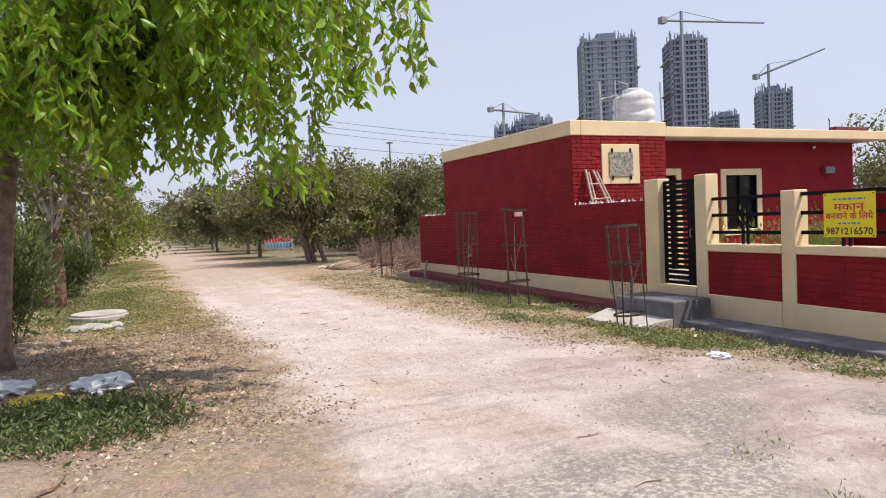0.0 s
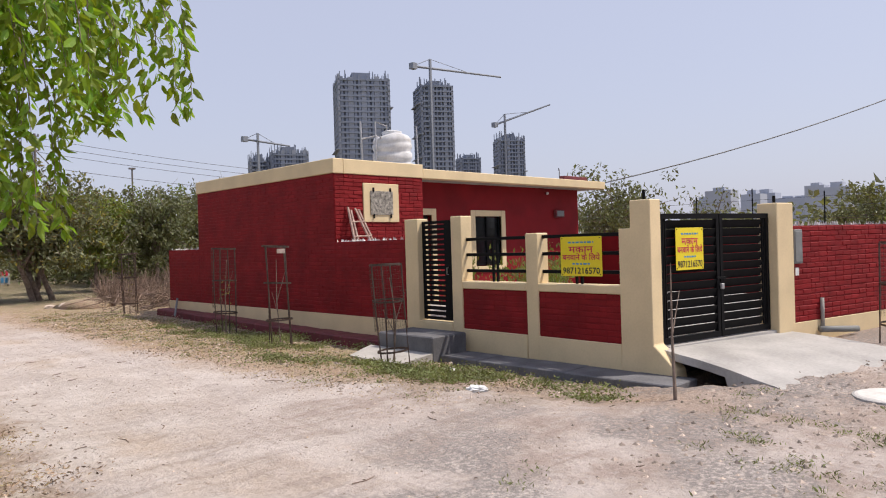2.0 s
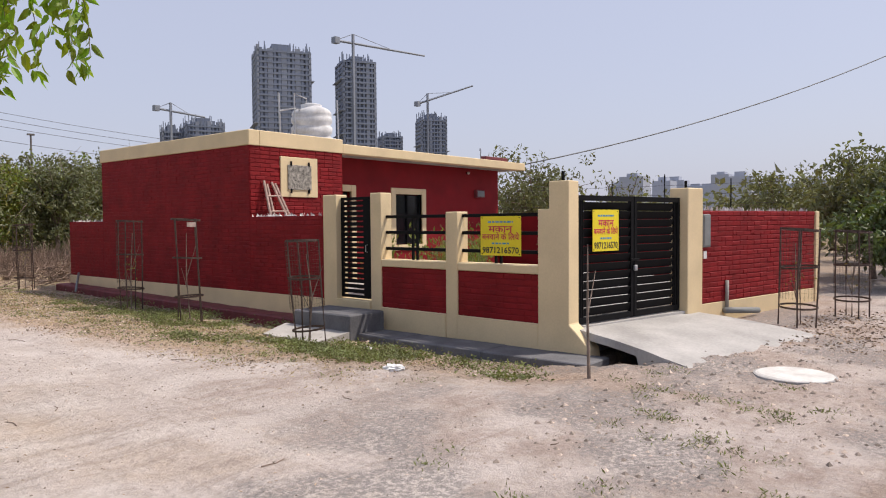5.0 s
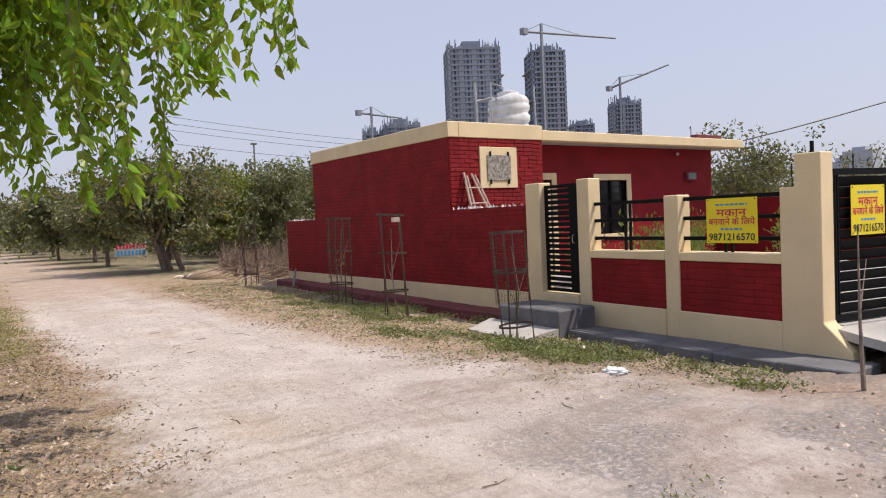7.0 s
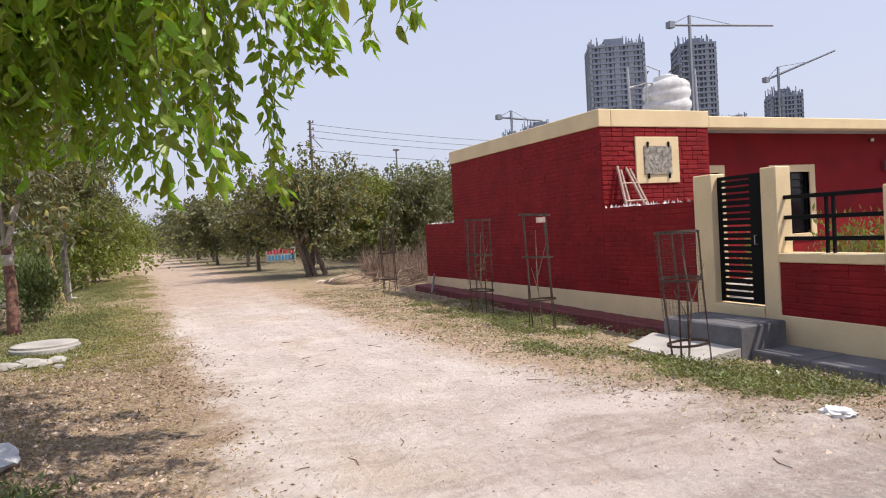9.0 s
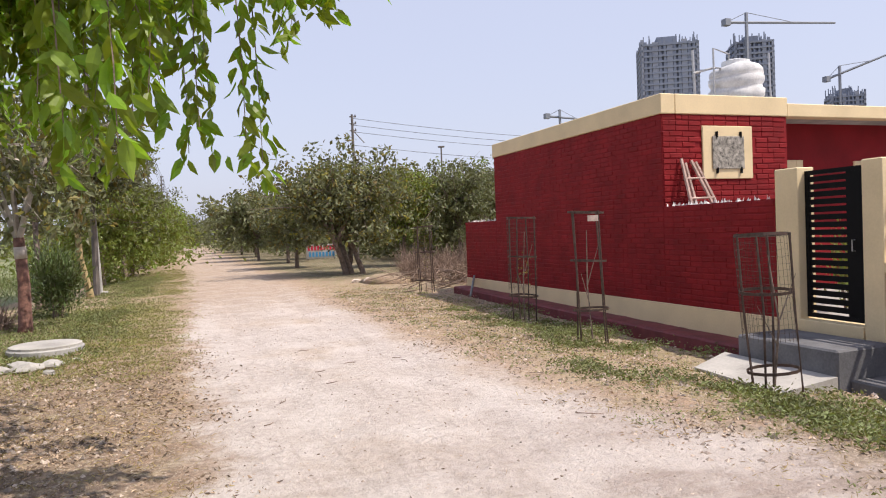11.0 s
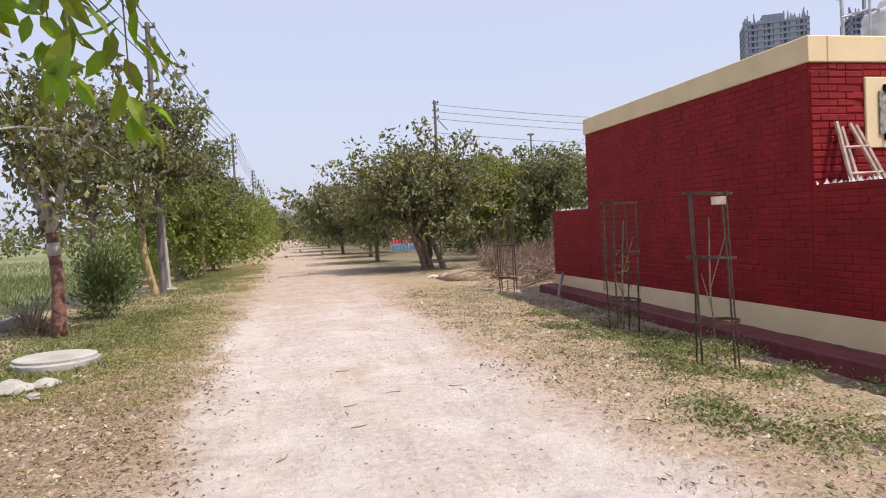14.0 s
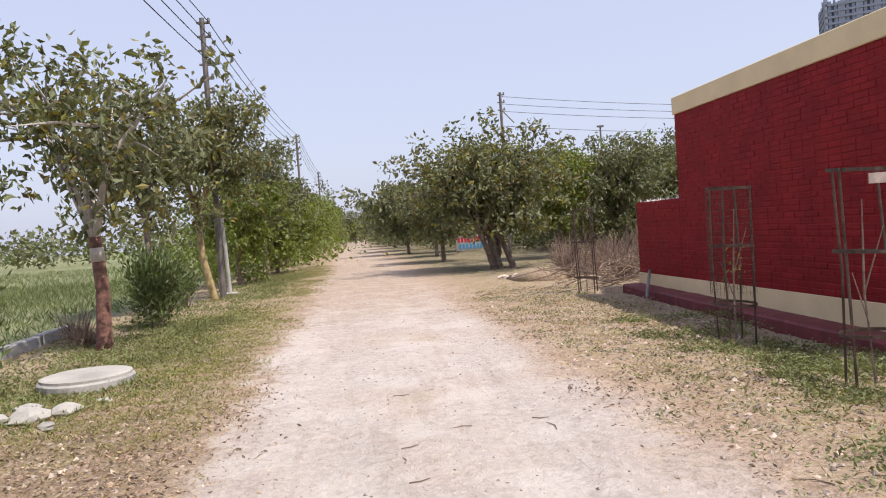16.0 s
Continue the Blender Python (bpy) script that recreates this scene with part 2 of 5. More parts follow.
    s_b = step_(streak_(42, 0.7, 6.0), 0.5, 0.64)
    open_ = step_(y, -3.0, -6.0)
    col = mix_(math_("MULTIPLY", s_a, math_("MULTIPLY", lane, 0.22)), col, GC["track"])
    col = mix_(math_("MULTIPLY", math_("MULTIPLY", s_b, open_), 0.4), col, GC["track"])
    east = math_("MULTIPLY", math_("MULTIPLY", step_(x, -6.2, -3.6), open_), step_(math_("MULTIPLY_ADD", fine, 0.5, mid), 0.5, 0.95))
    col = mix_(math_("MULTIPLY", east, 0.9), col, GC["pink"])
    mott = step_(noise_(7.5, 7, 0.72), 0.50, 0.62)
    col = mix_(math_("MULTIPLY", mott, math_("MULTIPLY_ADD", lane, -0.38, 0.55)), col, GC["soil2"])
    speck = step_(grit, 0.60, 0.70)
    col = mix_(math_("MULTIPLY", speck, math_("MULTIPLY_ADD", lane, -0.25, 0.45)), col, GC["speck"])
    blotch = step_(noise_(1.3, 5, 0.6), 0.46, 0.62)
    col = mix_(math_("MULTIPLY", blotch, math_("MULTIPLY", lane, 0.55)), col, GC["dust"])
    # clods, chaff and grey gravel
    clod = step_(noise_(17, 6, 0.75), 0.52, 0.60)
    col = mix_(math_("MULTIPLY", clod, math_("MULTIPLY_ADD", lane, -0.42, 0.55)), col, GC["clod"])
    chaff = step_(noise_(31, 5, 0.7), 0.46, 0.39)
    col = mix_(math_("MULTIPLY", chaff, math_("MULTIPLY_ADD", lane, -0.3, 0.6)), col, GC["chaff"])
    grav = math_("MULTIPLY", step_(noise_(0.75, 4, 0.55), 0.45, 0.56), step_(y, -6.0, -8.0))
    grav = math_("MULTIPLY", grav, step_(noise_(24, 4, 0.7), 0.38, 0.56))
    col = mix_(math_("MULTIPLY", grav, 0.85), col, GC["gravel"])
    pale = step_(grit, 0.42, 0.32)
    col = mix_(math_("MULTIPLY", pale, 0.35), col, GC["pale"])
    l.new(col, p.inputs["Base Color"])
    b = n.new("ShaderNodeBump")
    b.inputs["Strength"].default_value, b.inputs["Distance"].default_value = 0.8, 0.05
    l.new(math_("MULTIPLY_ADD", grit, 0.35, fine), b.inputs["Height"])
    l.new(b.outputs[0], p.inputs["Normal"])
    return m


GC = dict(sand_a=(0.38, 0.268, 0.19), sand_b=(0.48, 0.37, 0.28), road_a=(0.47, 0.41, 0.38), road_b=(0.55, 0.49, 0.46),
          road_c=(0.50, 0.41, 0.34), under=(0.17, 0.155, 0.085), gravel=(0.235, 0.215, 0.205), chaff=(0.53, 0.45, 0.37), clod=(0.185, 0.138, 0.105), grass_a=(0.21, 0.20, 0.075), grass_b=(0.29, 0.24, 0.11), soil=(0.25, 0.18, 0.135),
          dust=(0.63, 0.575, 0.545), track=(0.27, 0.215, 0.18), pink=(0.29, 0.22, 0.185), soil2=(0.20, 0.148, 0.11), crop_a=(0.16, 0.20, 0.09), crop_b=(0.20, 0.24, 0.10), speck=(0.22, 0.17, 0.14), pale=(0.6, 0.55, 0.5))
M_GROUND = ground_material()


# ---- building helpers ----
def thing(name, base, label, category, group="", kind=""):
    ob = new(name)
    ob.matrix_basis = Matrix.Translation(base)
    ob.empty_display_size = 0.1
    return tagged(ob, label, category, group, kind)


def absolute(ob):
    m = ob.matrix_basis.copy()
    while ob.parent:
        m = ob.parent.matrix_basis @ ob.matrix_parent_inverse @ m
        ob = ob.parent
    return m


def link_mesh(name, me, material, parent=None, label="", smooth=False):
    me.materials.append(material)
    if smooth:
        me.polygons.foreach_set("use_smooth", [True] * len(me.polygons))
    ob = new(name, me)
    if parent is not None:
        ob.parent = parent
        ob.matrix_parent_inverse = absolute(parent).inverted()
    if label:
        tagged(ob, label)
    return ob


def part(name, bm, material, parent, label="", smooth=False):
    me = bpy.data.meshes.new(name)
    bm.to_mesh(me)
    bm.free()
    return link_mesh(name, me, material, parent, label, smooth)


def raw(name, verts, faces, material, parent=None, label="", smooth=False):
    me = bpy.data.meshes.new(name)
    me.from_pydata([tuple(v) for v in verts], [], faces)
    me.update()
    return link_mesh(name, me, material, parent, label, smooth)


def box(bm, x0, x1, y0, y1, z0, z1, bev=0.0, m=None):
    r = bmesh.ops.create_cube(bm, size=1)
    vs = r["verts"]
    bmesh.ops.scale(bm, vec=(x1 - x0, y1 - y0, z1 - z0), verts=vs)
    bmesh.ops.translate(bm, vec=((x0 + x1) / 2, (y0 + y1) / 2, (z0 + z1) / 2), verts=vs)
    if m is not None:
        bmesh.ops.transform(bm, matrix=m, verts=vs)
    if bev:
        es = list({e for v in vs for e in v.link_edges})
        bmesh.ops.bevel(bm, geom=es, offset=bev, segments=1, affect="EDGES", clamp_overlap=True)
    return bm


def boxed(*a, **k):
    return box(bmesh.new(), *a, **k)


def tube(bm, points, radii, n=8, cap=True):
    """A round bar through the points, with a radius at each."""
    rings = []
    for i, q in enumerate(points):
        q = Vector(q)
        a = Vector(points[max(0, i - 1)])
        b = Vector(points[min(len(points) - 1, i + 1)])
        d = (b - a).normalized()
        u = d.orthogonal().normalized() if abs(d.z) > 0.9 else d.cross(Vector((0, 0, 1))).normalized()
        v = d.cross(u)
        r = radii[i] if isinstance(radii, (list, tuple)) else radii
        rings.append([bm.verts.new(q + r * (math.cos(2 * math.pi * k / n) * u + math.sin(2 * math.pi * k / n) * v)) for k in range(n)])
    for a, b in zip(rings, rings[1:]):
        # match the rings so that they do not twist
        off = min(range(n), key=lambda s: (a[0].co - b[s].co).length)
        flip = 1 if (a[1].co - b[(off + 1) % n].co).length <= (a[1].co - b[(off - 1) % n].co).length else -1
        for k in range(n):
            bm.faces.new((a[k], a[(k + 1) % n], b[(off + flip * (k + 1)) % n], b[(off + flip * k) % n]))
    if cap:
        bm.faces.new(rings[0])
        bm.faces.new(rings[-1])
    bmesh.ops.recalc_face_normals(bm, faces=bm.faces)
    return bm


def tubed(points, radii, n=8):
    return tube(bmesh.new(), points, radii, n)


def hoop(bm, cx, cy, z, r, w=0.012, h=0.03, n=14):
    pts = []
    for k in range(n):
        a = 2 * math.pi * k / n
        c, s = math.cos(a), math.sin(a)
        pts.append([bm.verts.new((cx + (r + dr) * c, cy + (r + dr) * s, z + dz)) for dr, dz in ((0, 0), (w, 0), (w, h), (0, h))])
    for k in range(n):
        a, b = pts[k], pts[(k + 1) % n]
        for j in range(4):
            bm.faces.new((a[j], a[(j + 1) % 4], b[(j + 1) % 4], b[j]))
    return bm


def leaf_mesh(name, P, D, L, W, rng, material, parent=None, shape=4, fold=0.25, label=""):
    """Many leaves in one mesh: bases P, directions D, lengths L, widths W."""
    N = len(P)
    D = D / np.linalg.norm(D, axis=1, keepdims=True)
    S = np.cross(D, rng.normal(size=(N, 3)))
    S /= np.linalg.norm(S, axis=1, keepdims=True) + 1e-9
    U = np.cross(S, D)
    L, W = L[:, None], W[:, None]
    if shape == 4:
        V = np.stack([P, P + D * L * 0.45 + S * W / 2 + U * W * fold, P + D * L, P + D * L * 0.45 - S * W / 2 + U * W * fold], 1)
        F = [(0, 1, 2), (0, 2, 3)]
        k = 4
    else:
        V = np.stack([P, P + D * L * 0.25 + S * W * 0.42 + U * W * fold, P + D * L * 0.58 + S * W * 0.42 + U * W * fold, P + D * L - U * W * 0.3,
                      P + D * L * 0.58 - S * W * 0.42 + U * W * fold, P + D * L * 0.25 - S * W * 0.42 + U * W * fold, P + D * L * 0.55], 1)
        F = [(0, 1, 2, 6), (6, 2, 3), (0, 6, 4, 5), (6, 3, 4)]
        k = 7
    base = np.arange(N) * k
    me = bpy.data.meshes.new(name)
    faces = []
    for f in F:
        faces.append(np.stack([base + i for i in f], 1))
    allf = [tuple(r) for f in faces for r in f.tolist()]
    me.from_pydata(V.reshape(-1, 3).tolist(), [], allf)
    me.update()
    return link_mesh(name, me, material, parent, label)


def grow(rng, base, height, spread, n_limbs, lean=(0, 0), fork=0.35, r=0.1):
    """Trunk and limb lines for a tree: returns the trunk's points and radii, limbs, and twig ends."""
    base = np.array(base, float)
    top = base + np.array([lean[0], lean[1], height * fork])
    mid = (base + top) / 2 + rng.normal(0, 0.05, 3) * [1, 1, 0]
    trunk = ([base - [0, 0, 0.08], base + [0, 0, 0.1], mid, top], [r * 1.5, r * 1.1, r * 0.95, r * 0.85])
    limbs, ends = [], []
    for i in range(n_limbs):
        a = 2 * math.pi * (i + rng.uniform(-0.3, 0.3)) / n_limbs
        up = rng.uniform(0.45, 1.0)
        out = spread * rng.uniform(0.5, 0.95) * (1.15 - 0.5 * up)
        end = top + np.array([math.cos(a) * out, math.sin(a) * out, (height * (1 - fork)) * up * 0.88])
        q1 = top + (end - top) * 0.35 + rng.normal(0, 0.12, 3) * spread * 0.4 + [0, 0, 0.08 * height]
        q2 = top + (end - top) * 0.7 + rng.normal(0, 0.1, 3) * spread * 0.4 + [0, 0, 0.05 * height]
        limbs.append(([top - [0, 0, 0.05], q1, q2, end], [r * 0.6, r * 0.42, r * 0.25, r * 0.08]))
        ends += [q1, q2, end]
        for j in range(3):
            s = q1 + (q2 - q1) * rng.uniform(0, 1)
            e = s + rng.normal(0, 1, 3) * [spread * 0.42, spread * 0.42, height * 0.13] + [0, 0, height * 0.04]
            limbs.append(([s, (s + e) / 2 + rng.normal(0, 0.06, 3), e], [r * 0.28, r * 0.17, r * 0.05]))
            ends.append(e)
    return trunk, limbs, np.array(ends)


def tree(base, height, spread, seed, label, leaf=M_LEAFD, bark=M_BARK, leaves=4500, leaf_len=0.13, fork=0.35, limbs=7, r=0.09, lean=(0, 0), clump=0.34,
         group="", second=None, stems=1, band=False, droop=0.5, zlow=None, limb_bark=None):
    rng = np.random.default_rng(seed)
    t = thing("tree", base, label, "tree", group)
    ends_all = []
    for s in range(stems):
        b = np.array(base) + (rng.normal(0, 0.16, 3) * [1, 1, 0] if stems > 1 else 0)
        ln = lean if stems == 1 else tuple(rng.normal(0, 0.35, 2))
        trunk, limb, ends = grow(rng, b, height * (1 if s == 0 else rng.uniform(0.8, 1)), spread, limbs if stems == 1 else max(3, limbs // 2), ln, fork, r)
        part("trunk", tubed(trunk[0], trunk[1], 9), bark, t, smooth=True)
        if band:
            q = [Vector(trunk[0][2]).lerp(Vector(trunk[0][3]), f) for f in (0.55, 0.8)]
            part("limewash_band", tubed([q[0], q[1]], [trunk[1][2] * 1.06, trunk[1][3] * 1.1], 9), M_LIME, t, "pale limewashed band", smooth=True)
        for k in range(0, len(limb), 4):
            bm = bmesh.new()
            for pts, rr in limb[k:k + 4]:
                tube(bm, [tuple(p) for p in pts], rr, 5, cap=False)
            part("limb", bm, limb_bark or bark, t, smooth=True)
        ends_all.append(ends)
    ends = np.concatenate(ends_all)
    extra = ends[rng.integers(0, len(ends), len(ends) * 2)] + rng.normal(0, 1, (len(ends) * 2, 3)) * [spread * 0.2, spread * 0.2, height * 0.06]
    low = np.array(base) + rng.normal(0, 1, (len(ends), 3)) * [spread * 0.36, spread * 0.36, height * 0.14] + [0, 0, height * (fork + 0.18)]
    cl = np.concatenate([ends, extra, low])
    cl[:, 2] = np.minimum(cl[:, 2], base[2] + height * rng.uniform(0.86, 1.0, len(cl)))
    leaves = int(leaves * 1.45)
    leaf_len *= 1.18
    if zlow is not None:
        cl = cl[cl[:, 2] > zlow]
    weight = rng.uniform(0.3, 1.0, len(cl))
    idx = rng.choice(len(cl), leaves, p=weight / weight.sum())
    ball = rng.normal(0, 1, (leaves, 3))
    ball *= (1.75 * rng.uniform(0, 1, leaves) ** 0.45 / np.linalg.norm(ball, axis=1))[:, None]
    P = cl[idx] + ball * clump * spread * [0.30, 0.30, 0.22]
    D = rng.normal(0, 1, (leaves, 3)) + [0, 0, -droop]
    L = leaf_len * rng.uniform(0.6, 1.25, leaves)
    leaf_mesh("crown", P, D, L, L * 0.5, rng, leaf, t)
    if second:
        k = leaves // 7
        sel = rng.integers(0, leaves, k)
        leaf_mesh("yellowing_leaves", P[sel] + rng.normal(0, 0.08, (k, 3)), D[sel], L[:k], L[:k] * 0.5, rng, second, t)
    return t


def bush(base, size, height, seed, label, leaf=M_LEAFO, leaves=1400, leaf_len=0.09, name="bush", stems=9, group=""):
    rng = np.random.default_rng(seed)
    t = thing(name, base, label, name.replace("_", " "), group)
    bm = bmesh.new()
    ends = []
    for i in range(stems):
        if leaves > 200 and i:
            part("stem", bm, M_BARK, t)
            bm = bmesh.new()
        a, o = rng.uniform(0, 2 * math.pi), rng.uniform(0.2, 0.9) * size
        e = Vector(base) + Vector((math.cos(a) * o, math.sin(a) * o, height * rng.uniform(0.55, 0.95)))
        s = Vector(base) + Vector((math.cos(a) * o * 0.25, math.sin(a) * o * 0.25, -0.03))
        mdl = (s + e) / 2 + Vector(rng.normal(0, 0.06, 3)) * size
        tube(bm, [s, mdl, e], [0.014, 0.009, 0.003], 5, cap=False)
        if leaves <= 200:
            for _ in range(5):
                q0 = s.lerp(mdl, rng.uniform(0.3, 1.0))
                e2 = q0 + Vector(rng.normal(0, 1, 3)) * size * 0.42
                e2.z = max(0.03, abs(e2.z - base[2])) + base[2]
                tube(bm, [q0, (q0 + e2) / 2 + Vector(rng.normal(0, 0.05, 3)), e2], [0.006, 0.004, 0.002], 3, cap=False)
        ends += [e, mdl, (mdl + e) / 2]
    if leaves > 200:
        part("stem", bm, M_BARK, t)
    else:
        tagged(part("twig_tangle", bm, M_TWIG, t), kind="stuff")
    if leaves:
        E_ = np.array([tuple(e) for e in ends])
        P = E_[rng.integers(0, len(E_), leaves)] + rng.normal(0, 1, (leaves, 3)) * [size * 0.24, size * 0.24, height * 0.13]
        P[:, 2] = np.maximum(P[:, 2], base[2] + 0.04)
        D = (P - np.array(base)) * [1, 1, 0.6] + rng.normal(0, 0.45, (leaves, 3)) + [0, 0, 0.3]
        L = leaf_len * rng.uniform(0.6, 1.2, leaves)
        leaf_mesh("leaves", P, D, L, L * 0.32, rng, leaf, t)
    return t


def scatter(name, N, where, material, label, category, length, width, up, rng, parent=None, clumps=0, clump_r=0.1, mound=0.0):
    """Small blades or leaves lying or standing on the ground, too many to count."""
    P = where(N, rng)
    if clumps:
        C = where(clumps, rng)
        P = C[rng.integers(0, clumps, N)] + rng.normal(0, clump_r, (N, 3)) * [1, 1, 0]
    N = len(P)
    P[:, 2] += [ground_z(px, py) + 0.004 for px, py in P[:, :2].tolist()]
    if mound:
        P[:, 2] += rng.uniform(0, mound, N) ** 1.0 * rng.uniform(0, 1, N)
    D = rng.normal(0, 1, (N, 3)) * [1, 1, 0.15] + [0, 0, up]
    D[:, 2] = np.abs(D[:, 2])
    L = length * rng.uniform(0.5, 1.3, N)
    ob = leaf_mesh(name, P, D, L, L * width, rng, material)
    return tagged(ob, label, category, kind="stuff")


def in_boxes(*bxs):
    """Picks places within plan rectangles (x0, x1, y0, y1, weight)."""
    def pick(N, rng):
        w = np.array([b[4] for b in bxs], float)
        k = rng.choice(len(bxs), N, p=w / w.sum())
        B = np.array([b[:4] for b in bxs])[k]
        u, v = rng.beta(1.6, 1.6, N), rng.beta(1.4, 1.4, N)
        return np.stack([B[:, 0] + (B[:, 1] - B[:, 0]) * u, B[:, 2] + (B[:, 3] - B[:, 2]) * v, np.zeros(N)], 1)
    return pick


# ---- ground ----
def ease(v, lo, hi):
    f = max(0.0, min(1.0, (v - lo) / (hi - lo)))
    return f * f * (3 - 2 * f)


def ground_z(x, y):
    """Height of the earth: packed lane, rougher verges, and a fall towards the wall's drain."""
    if not (-14 < x < 6 and -13 < y < 11):
        return 0.0
    fade = max(0.0, min(1, (x + 14) / 2, (6 - x) / 2, (y + 13) / 2, (11 - y) / 2))
    south = 1 - ease(y, -8, -4)
    rough = max(1 - ease(x, -7.4 - 0.7 * south, -6.4 - 0.7 * south), ease(x, -4.3 + 1.1 * south, -3.2 + 1.1 * south))
    z = 0.018 * noise.noise((x * 1.1, y * 1.1, 0)) + 0.010 * noise.noise((x * 3.3, y * 3.3, 4))
    z += (0.004 + 0.022 * rough) * noise.noise((x * 5.2, y * 5.2, 9)) + (0.003 + 0.012 * rough) * noise.noise((x * 10.5, y * 10.5, 2))
    rut = math.exp(-((x + 4.6) / 0.22) ** 2) + math.exp(-((x + 5.9) / 0.22) ** 2)
    z = (z - 0.02 * rut) * fade - 0.01
    fall = (1 - ease(y, -3, 8)) * ease(y, -8.3, -7.0)
    return z - 0.16 * fall * ease(x, -2.9, -1.1)


def build_ground():
    xs = sorted(set([-900, -300, -120, -60, -30, -18, -14, -13, -12, -11.2] + [round(-10.6 + 0.065 * i, 3) for i in range(164)] + [round(0.2 + 0.2 * i, 2) for i in range(30)] + [8, 12, 20, 40, 90, 250, 900]))
    ys = sorted(set([-900, -300, -100, -40, -22, -16, -13.2, -12.5] + [round(-12 + 0.065 * i, 3) for i in range(262)] + [round(5.1 + 0.2 * i, 2) for i in range(31)] + [12, 14, 17, 20, 25, 30, 40, 60, 100, 200, 400, 900]))
    verts, faces = [], []
    for y in ys:
        for x in xs:
            z = ground_z(x, y)
            if -0.80 < x < 1.4 and -8.3 < y < -7.45:
                z -= 0.34
            if -0.95 < x < 9.7 and -7 < y < 8:
                z -= 0.10
            verts.append((x, y, z))
    nx = len(xs)
    for j in range(len(ys) - 1):
        for i in range(nx - 1):
            a = j * nx + i
            faces.append((a, a + 1, a + nx + 1, a + nx))
    g = raw("ground", verts, faces, M_GROUND, smooth=True)
    tagged(g, "sandy ground with a pale dusty gravel lane and thin verges", "ground", kind="structure")


build_ground()


# ---- house ----
RNG = np.random.default_rng(5)
BRICKS = []  # (parent, maker) pairs are worked off at the end of the file


def brick_field(parent, origin, along, outward, length, z0, z1, course=0.079, brick=0.235, skip=(), near=None):
    """Notes a face of painted brickwork, whose bricks are laid at the end."""
    BRICKS.append((parent, Vector(origin), Vector(along).normalized(), Vector(outward).normalized(), length, z0, z1, course, brick, skip, near))


house = thing("house", (4.8, 3.0, 0), "single-storey red painted brick house with cream bands and flat roof", "house")
T = 0.23
west = part("wall", boxed(0, T, 0, 6.02, -0.05, 3.1), M_RED, house, "dark red painted side wall")
bm = bmesh.new()
box(bm, T, 2.41, 0, T, 0.2, 3.1)
front = part("wall", bm, M_RED, house, "red painted front wall")
bm = bmesh.new()
WX0, WX1, WZ0, WZ1 = 4.80, 5.80, 1.02, 2.30
DX0, DX1, DZ1 = 2.65, 3.28, 2.32
Y0, Y1 = 0.66, 0.66 + T
part("wall", boxed(2.41 + 0.0, DX0, Y0, Y1, 0.2, 3.1), M_RED, house, "red painted veranda wall")
part("wall", boxed(DX0, DX1, Y0, Y1, DZ1, 3.1), M_RED, house, "red painted veranda wall")
part("wall", boxed(DX1, WX0, Y0, Y1, 0.2, 3.1), M_RED, house, "red painted veranda wall")
part("wall", boxed(WX0, WX1, Y0, Y1, 0.2, WZ0), M_RED, house, "red painted veranda wall")
part("wall", boxed(WX0, WX1, Y0, Y1, WZ1, 3.1), M_RED, house, "red painted veranda wall")
part("wall", boxed(WX1, 9.3, Y0, Y1, 0.2, 3.1), M_RED, house, "red painted veranda wall")
bm = bmesh.new()
box(bm, 2.18, 2.41, T, Y1 - 0.003, 0.2, 3.1)
part("wall", bm, M_RED, house)
part("wall", boxed(9.07, 9.3, Y1, 6.02, 0.0, 3.1), M_RED, house)
part("wall", boxed(T, 9.07, 5.79, 6.02, 0.0, 3.1), M_RED, house)
part("floor_slab", boxed(T, 9.3, Y1, 5.79, -0.05, 0.25), M_CONC, house)
part("plinth", boxed(-0.025, 0.0, -2.1, 7.89, -0.3, 0.28, 0.004), M_CREAM, house, "cream painted plinth band")
# uneven maroon toe ledge along the side wall, sinking towards the gate
lv, lf = [], []
for i in range(83):
    y = -1.95 + i * 0.12
    zt = -0.065 + 0.135 * ease(y, -2.5, 9.5) + 0.012 * noise.noise((y * 2.3, 1, 0)) + 0.006 * noise.noise((y * 9, 3, 0))
    xo = -0.40 + 0.03 * noise.noise((y * 1.1, 7, 0)) + 0.012 * noise.noise((y * 7, 5, 0))
    lv += [(xo - 0.01, y, -0.35), (xo, y, zt - 0.03), (xo + 0.025, y, zt), (-0.026, y, zt + 0.008), (-0.026, y, -0.35)]
    if i:
        q = (i - 1) * 5
        lf += [(q + k, q + 5 + k, q + 6 + k, q + 1 + k) for k in range(4)]
lf += [(0, 1, 2, 3, 4), tuple(82 * 5 + k for k in (4, 3, 2, 1, 0))]
raw("toe_ledge", lv, lf, M_MAROON, house, "faded maroon painted toe ledge")
# parapet bands
part("parapet", boxed(-0.03, T, -0.03, 6.05, 3.1, 3.4, 0.012), M_CREAM, house, "cream painted parapet band")
part("parapet", boxed(T, 2.42, -0.03, T, 3.1, 3.4, 0.012), M_CREAM, house, "cream painted parapet band")
part("parapet", boxed(2.2, 2.42, T, 5.9, 3.32, 3.4, 0.012), M_CREAM, house)
part("roof", boxed(T, 9.75, T, 6.1, 3.1, 3.2), M_CONC, house)
part("roof_slab", boxed(2.42, 9.75, -0.02, T, 3.1, 3.31, 0.012), M_CREAM, house, "cream painted roof edge")
